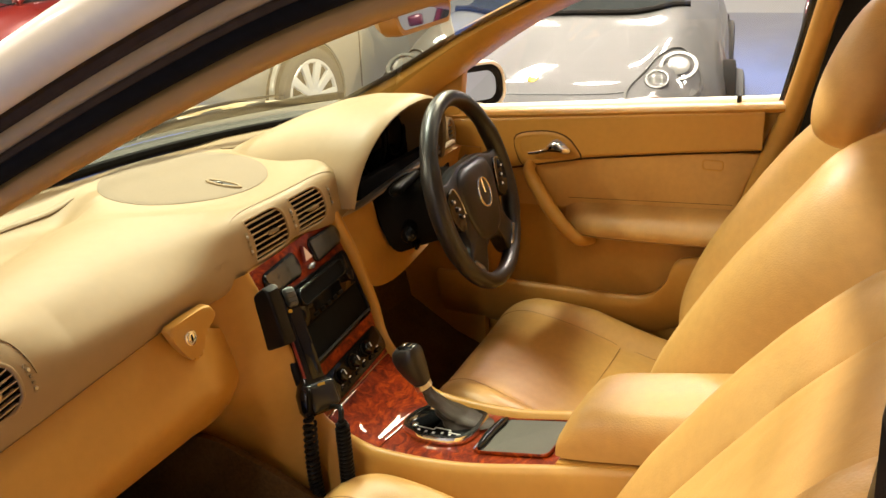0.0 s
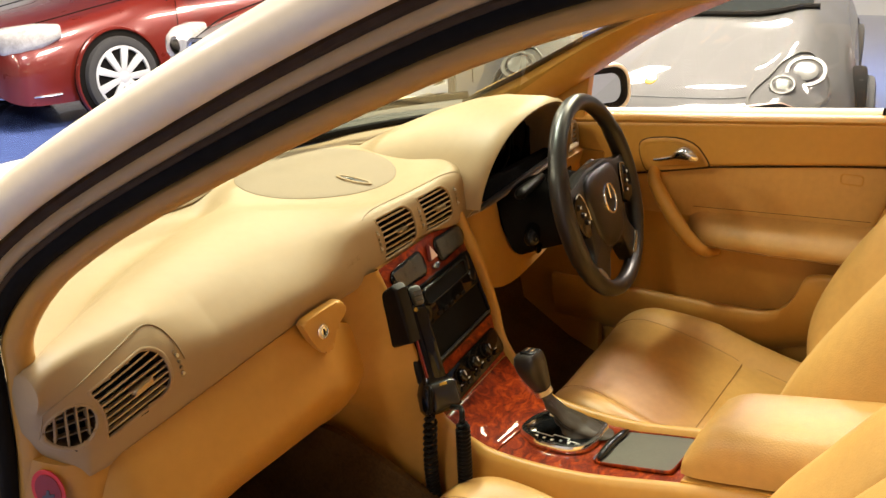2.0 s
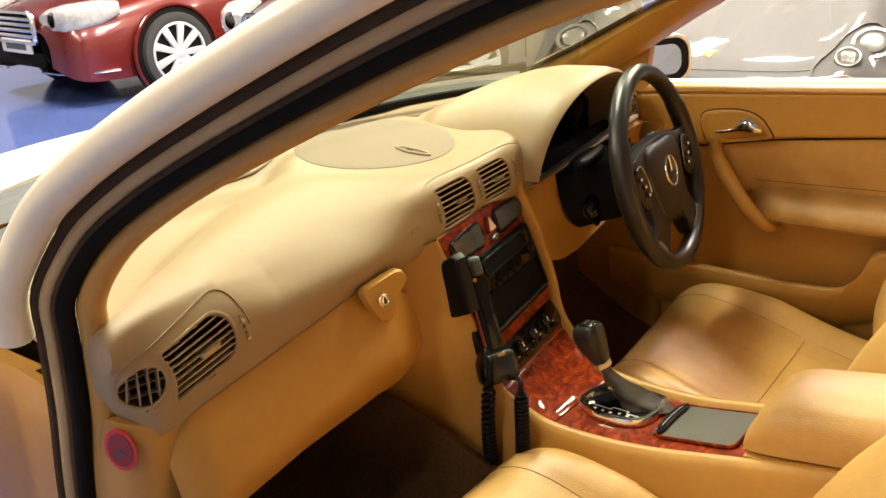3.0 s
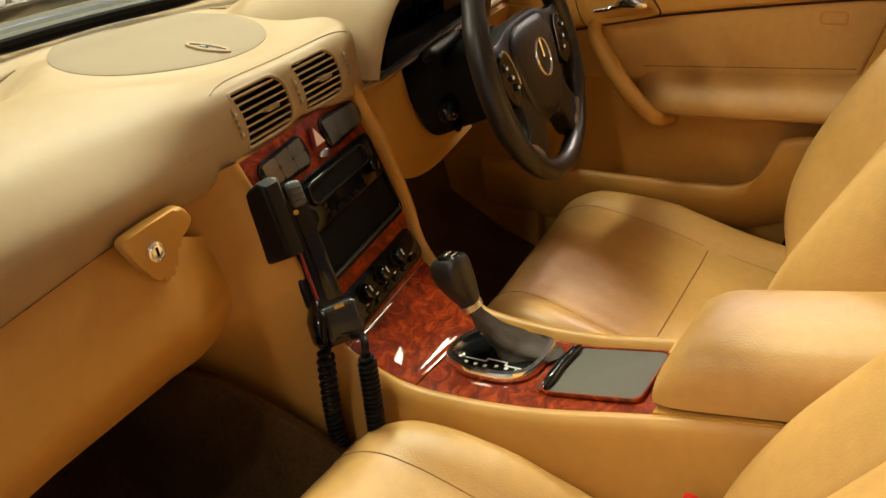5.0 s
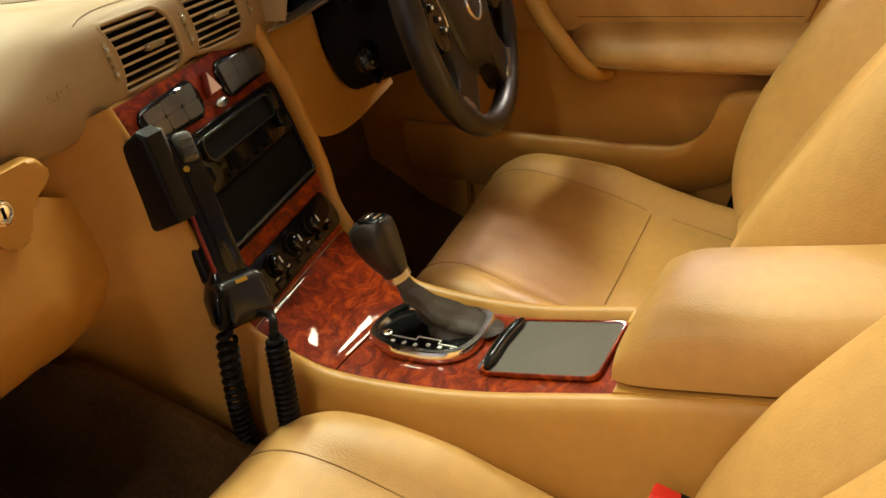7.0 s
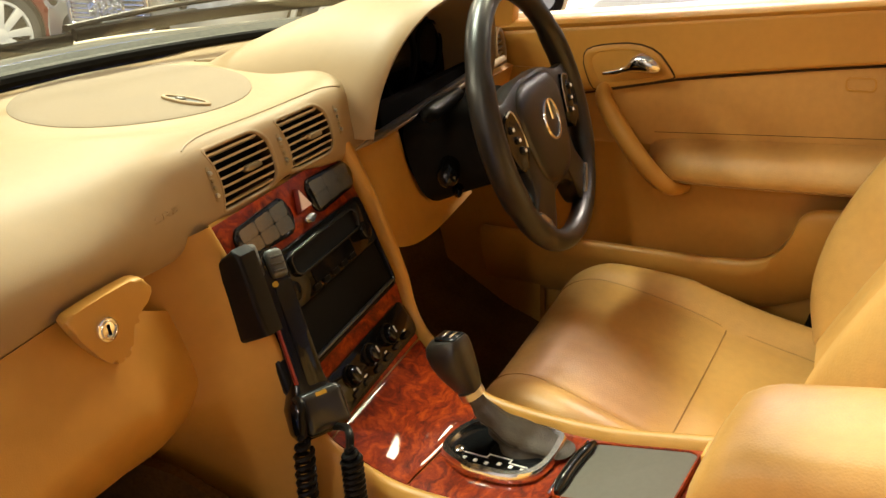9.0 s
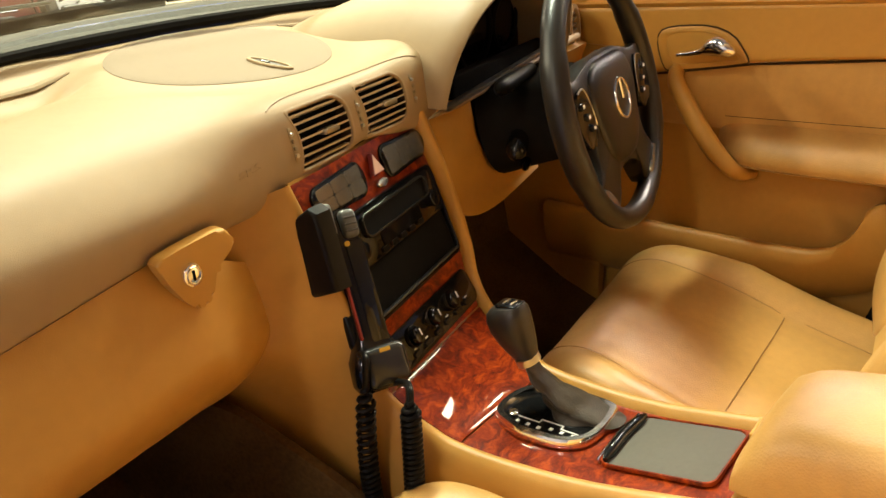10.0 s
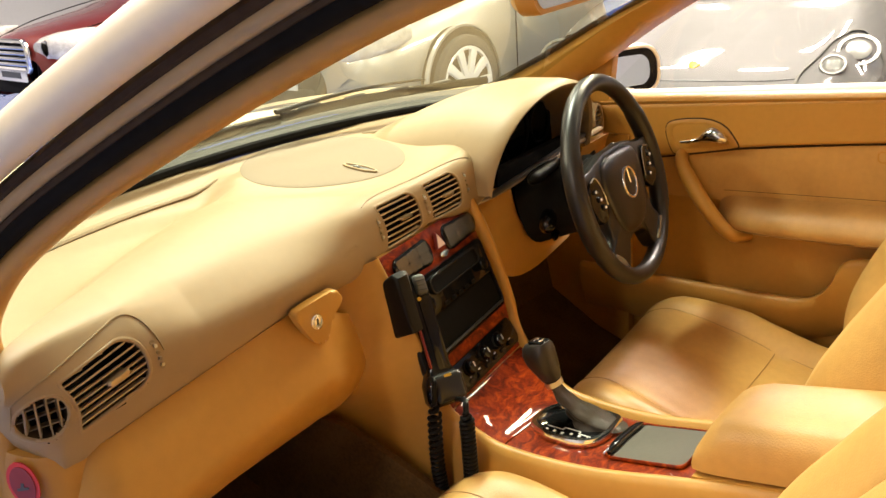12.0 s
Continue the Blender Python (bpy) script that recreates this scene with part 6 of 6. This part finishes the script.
    for i in range(grille_bars):
        part("grille_bar", box(0.02, 0.63, 0.030, 0.008, m=m @ pose(-0.022, 0, 0.53 + 0.13 * i / max(1, grille_bars - 1))), chrome, t)
    part("grille_surround", bezel(round_rect(0.72, 0.26, 0.06), round_rect(0.65, 0.20, 0.05), 0.03, lambda p, q, h: m @ Vector((-0.005 - h, p, 0.595 + q)), 0.01), chrome, t)
    if rings_badge:
        for i in range(4):
            part("badge_ring", bezel(oval(0.10, 0.10, 24), oval(0.078, 0.078, 24), 0.012, lambda p, q, h: m @ Vector((-0.034 - h, p - 0.105 + 0.07 * i, 0.60 + q)), 0.003), chrome, t)
    part("lower_intake", prism(round_rect(0.80, 0.11, 0.03), 0.02, lambda p, q, h: m @ Vector((0.005 - h, p, 0.35 + q)), 0.005), dark_void, t)
    part("number_plate", prism(round_rect(0.50, 0.11, 0.01), 0.012, lambda p, q, h: m @ Vector((-0.016 - h, p, 0.45 + q)), 0.003), white_print, t)
    part("plate_bar", box(0.002, 0.34, 0.055, 0, m=m @ pose(-0.030, 0, 0.45)), grey_plastic, t)
    return t


saloon("red_saloon", "polished dark red saloon car with bright grille", pose(2.10, 6.85, 0), red_paint, 9, 4)
saloon("silver_saloon", "pale silver car with a wide chrome barred grille", pose(2.60, 4.2, 0), pale_silver, 10, 6, True)
saloon("plum_car", "dark plum car parked in the next bay", pose(7.2, 0.05, 0), plum_paint, 5, 3)


def sports_car(m):
    t = thing("sports_car", m.translation, "silver low sports car with oval glass headlamps", "car", "showroom cars")

    def skin(d, v):
        half = lerp_table(d, ((0, 0.42), (0.03, 0.56), (0.10, 0.69), (0.22, 0.775), (0.45, 0.83), (0.9, 0.86), (1.6, 0.86), (3.0, 0.88), (4.0, 0.84), (4.45, 0.6)))
        crown = lerp_table(d, ((0, 0.47), (0.03, 0.545), (0.10, 0.595), (0.22, 0.64), (0.5, 0.70), (0.95, 0.775), (1.5, 0.86), (2.3, 0.92), (3.5, 0.90), (4.45, 0.70)))
        fender = lerp_table(d, ((0, 0.0), (0.12, 0.01), (0.35, 0.055), (0.7, 0.095), (1.1, 0.085), (1.6, 0.03), (2.6, 0.02), (3.5, 0.06), (4.45, 0.0)))
        sill = lerp_table(d, ((0, 0.36), (0.03, 0.27), (0.10, 0.20), (0.3, 0.16), (4.2, 0.17), (4.45, 0.3)))
        a = abs(v)
        if a < 0.66:
            k = a / 0.66
            y = half * 0.90 * k
            z = crown - 0.03 * k * k + fender * math.exp(-((k - 0.80) / 0.22) ** 2) - 0.05 * max(0, k - 0.85) / 0.15
        else:
            k = (a - 0.66) / 0.34
            top = crown - 0.03 - 0.05 + fender * math.exp(-((1 - 0.80) / 0.22) ** 2)
            y = half * (0.90 + 0.10 * math.sin(min(1, 2.2 * k) * math.pi / 2) - 0.05 * max(0, k - 0.5))
            z = top - (top - sill) * k ** 1.15
        return m @ Vector((d, math.copysign(y, v), z))
    ds = [0, 0.012, 0.03, 0.06, 0.10, 0.15, 0.22, 0.30, 0.4, 0.5, 0.6, 0.7, 0.8, 0.95, 1.1, 1.3, 1.5, 1.8, 2.3, 2.8, 3.2, 3.6, 4.0, 4.3, 4.45]
    part("body", loft([[skin(d, -1 + 2 * i / 64) for i in range(65)] for d in ds], False, False), silver_paint, t, sharp=50)
    cab = smooth_stations([(1.35, 0.62, 0.82, 0.84, 0.85, 1.0), (1.8, 0.60, 0.84, 1.06, 1.10, 1.0), (2.3, 0.56, 0.85, 1.24, 1.29, 1.0), (2.8, 0.54, 0.85, 1.20, 1.25, 1.0), (3.7, 0.58, 0.85, 0.92, 0.95, 1.0)], 26)
    part("cabin_glass", loft([[m @ Vector(p) for p in ring] for ring in body_skin(cab, 20)], False, False), car_glass, t, "dark cabin glass")
    part("cowl_edge", tube([skin(1.36, -0.55 + 1.1 * i / 14) + Vector((0, 0, 0.015)) for i in range(15)], 0.016, 8), rubber, t)

    def on_skin(d, y, lift):
        """The body's top at a distance from the nose and a side offset."""
        best = min((i / 200 for i in range(201)), key=lambda v: abs((m.inverted() @ skin(d, math.copysign(v, y))).y - y))
        return skin(d, math.copysign(best, y)) + Vector((0, 0, lift)) + m.to_3x3() @ Vector((-0.3 * lift, 0, 0))
    for s in (-1, 1):
        shape = [(p.x, p.y) for p in spline([(0.10, 0.42, 0), (0.085, 0.50, 0), (0.12, 0.60, 0), (0.22, 0.69, 0), (0.37, 0.735, 0), (0.50, 0.70, 0), (0.53, 0.62, 0), (0.45, 0.54, 0), (0.30, 0.48, 0), (0.17, 0.42, 0), (0.10, 0.42, 0)], 40)][:-1]
        cx, cy = 0.30, 0.59
        rings = [[on_skin(cx + (d - cx) * k, s * (cy + (y - cy) * k), h) for d, y in shape] for k, h in ((1.0, -0.004), (1.0, 0.010), (0.93, 0.014))]
        part("lamp_rim", loft(rings, True, False), lamp_white, t, "pale lamp rim")
        part("lamp_bowl", loft([[on_skin(cx + (d - cx) * k, s * (cy + (y - cy) * k), h) for d, y in shape] for k, h in ((0.95, 0.006), (0.7, 0.004), (0.3, 0.003), (0.05, 0.003))]), silver_paint, t, "glass headlamp")
        for d, y, r in ((0.36, 0.63, 0.085), (0.235, 0.545, 0.052)):
            c = on_skin(d, s * y, 0.012)
            mm = matrix_of(c, m.to_3x3() @ Vector((0, -1, 0)), m.to_3x3() @ Vector((0.75, 0, 0.65)))
            part("reflector", bezel(oval(2 * r, 2 * r, 28), oval(1.5 * r, 1.5 * r, 28), 0.006, lambda p, q, h: mm @ Vector((p, q, h)), 0.004), lamp_white, t)
            part("bulb_glass", disc(r * 0.6, 0.014, mm, 24, 0.005), lens_glass if r < 0.06 else lamp_white, t)
        ind = [on_skin(0.105 + 0.05 * k, s * (0.435 + 0.17 * k), 0.014) for k in [i / 10 for i in range(11)]]
        part("indicator", tube(ind, lambda k: 0.016 - 0.007 * k, 10, 0.25), peach, t, "pale peach indicator")
        for x in (0.92, 3.3):
            mm = m @ pose(x, s * 0.83, 0.31, 90 if s < 0 else -90)
            part("wheel_arch", disc(0.345, 0.10, mm, 36, 0.01), dark_void, t)
            wheel_set(t, mm @ pose(0, 0, 0.085), 0.305, 5, 0.15)
        part("side_mirror", box(0.10, 0.17, 0.11, 0.03, 3, m=m @ pose(1.75, s * 0.92, 0.95)), silver_paint, t)
    part("bonnet_line", tube([on_skin(0.155 + 0.02 * (y / 0.4) ** 2, y, 0.001) for y in [-0.44 + 0.88 * i / 24 for i in range(25)]], 0.0022, 6), grey_plastic, t)
    c = on_skin(0.30, 0.0, 0.002)
    mm = matrix_of(c, m.to_3x3() @ Vector((0, -1, 0)), m.to_3x3() @ Vector((0.95, 0, 0.28)))
    part("badge", prism([(-0.024, 0.030), (0.024, 0.030), (0.024, -0.004), (0.014, -0.024), (0, -0.034), (-0.014, -0.024), (-0.024, -0.004)], 0.005, lambda p, q, h: mm @ Vector((p, q, h)), 0.002), gold, t, "plain gold shield badge")
    part("front_intake", prism(round_rect(0.62, 0.10, 0.03), 0.03, lambda p, q, h: m @ Vector((0.10 - h, p, 0.28 + q)), 0.01), dark_void, t)
    return t


sports_car(pose(2.285, 1.23, 0, 0, 0, 14))
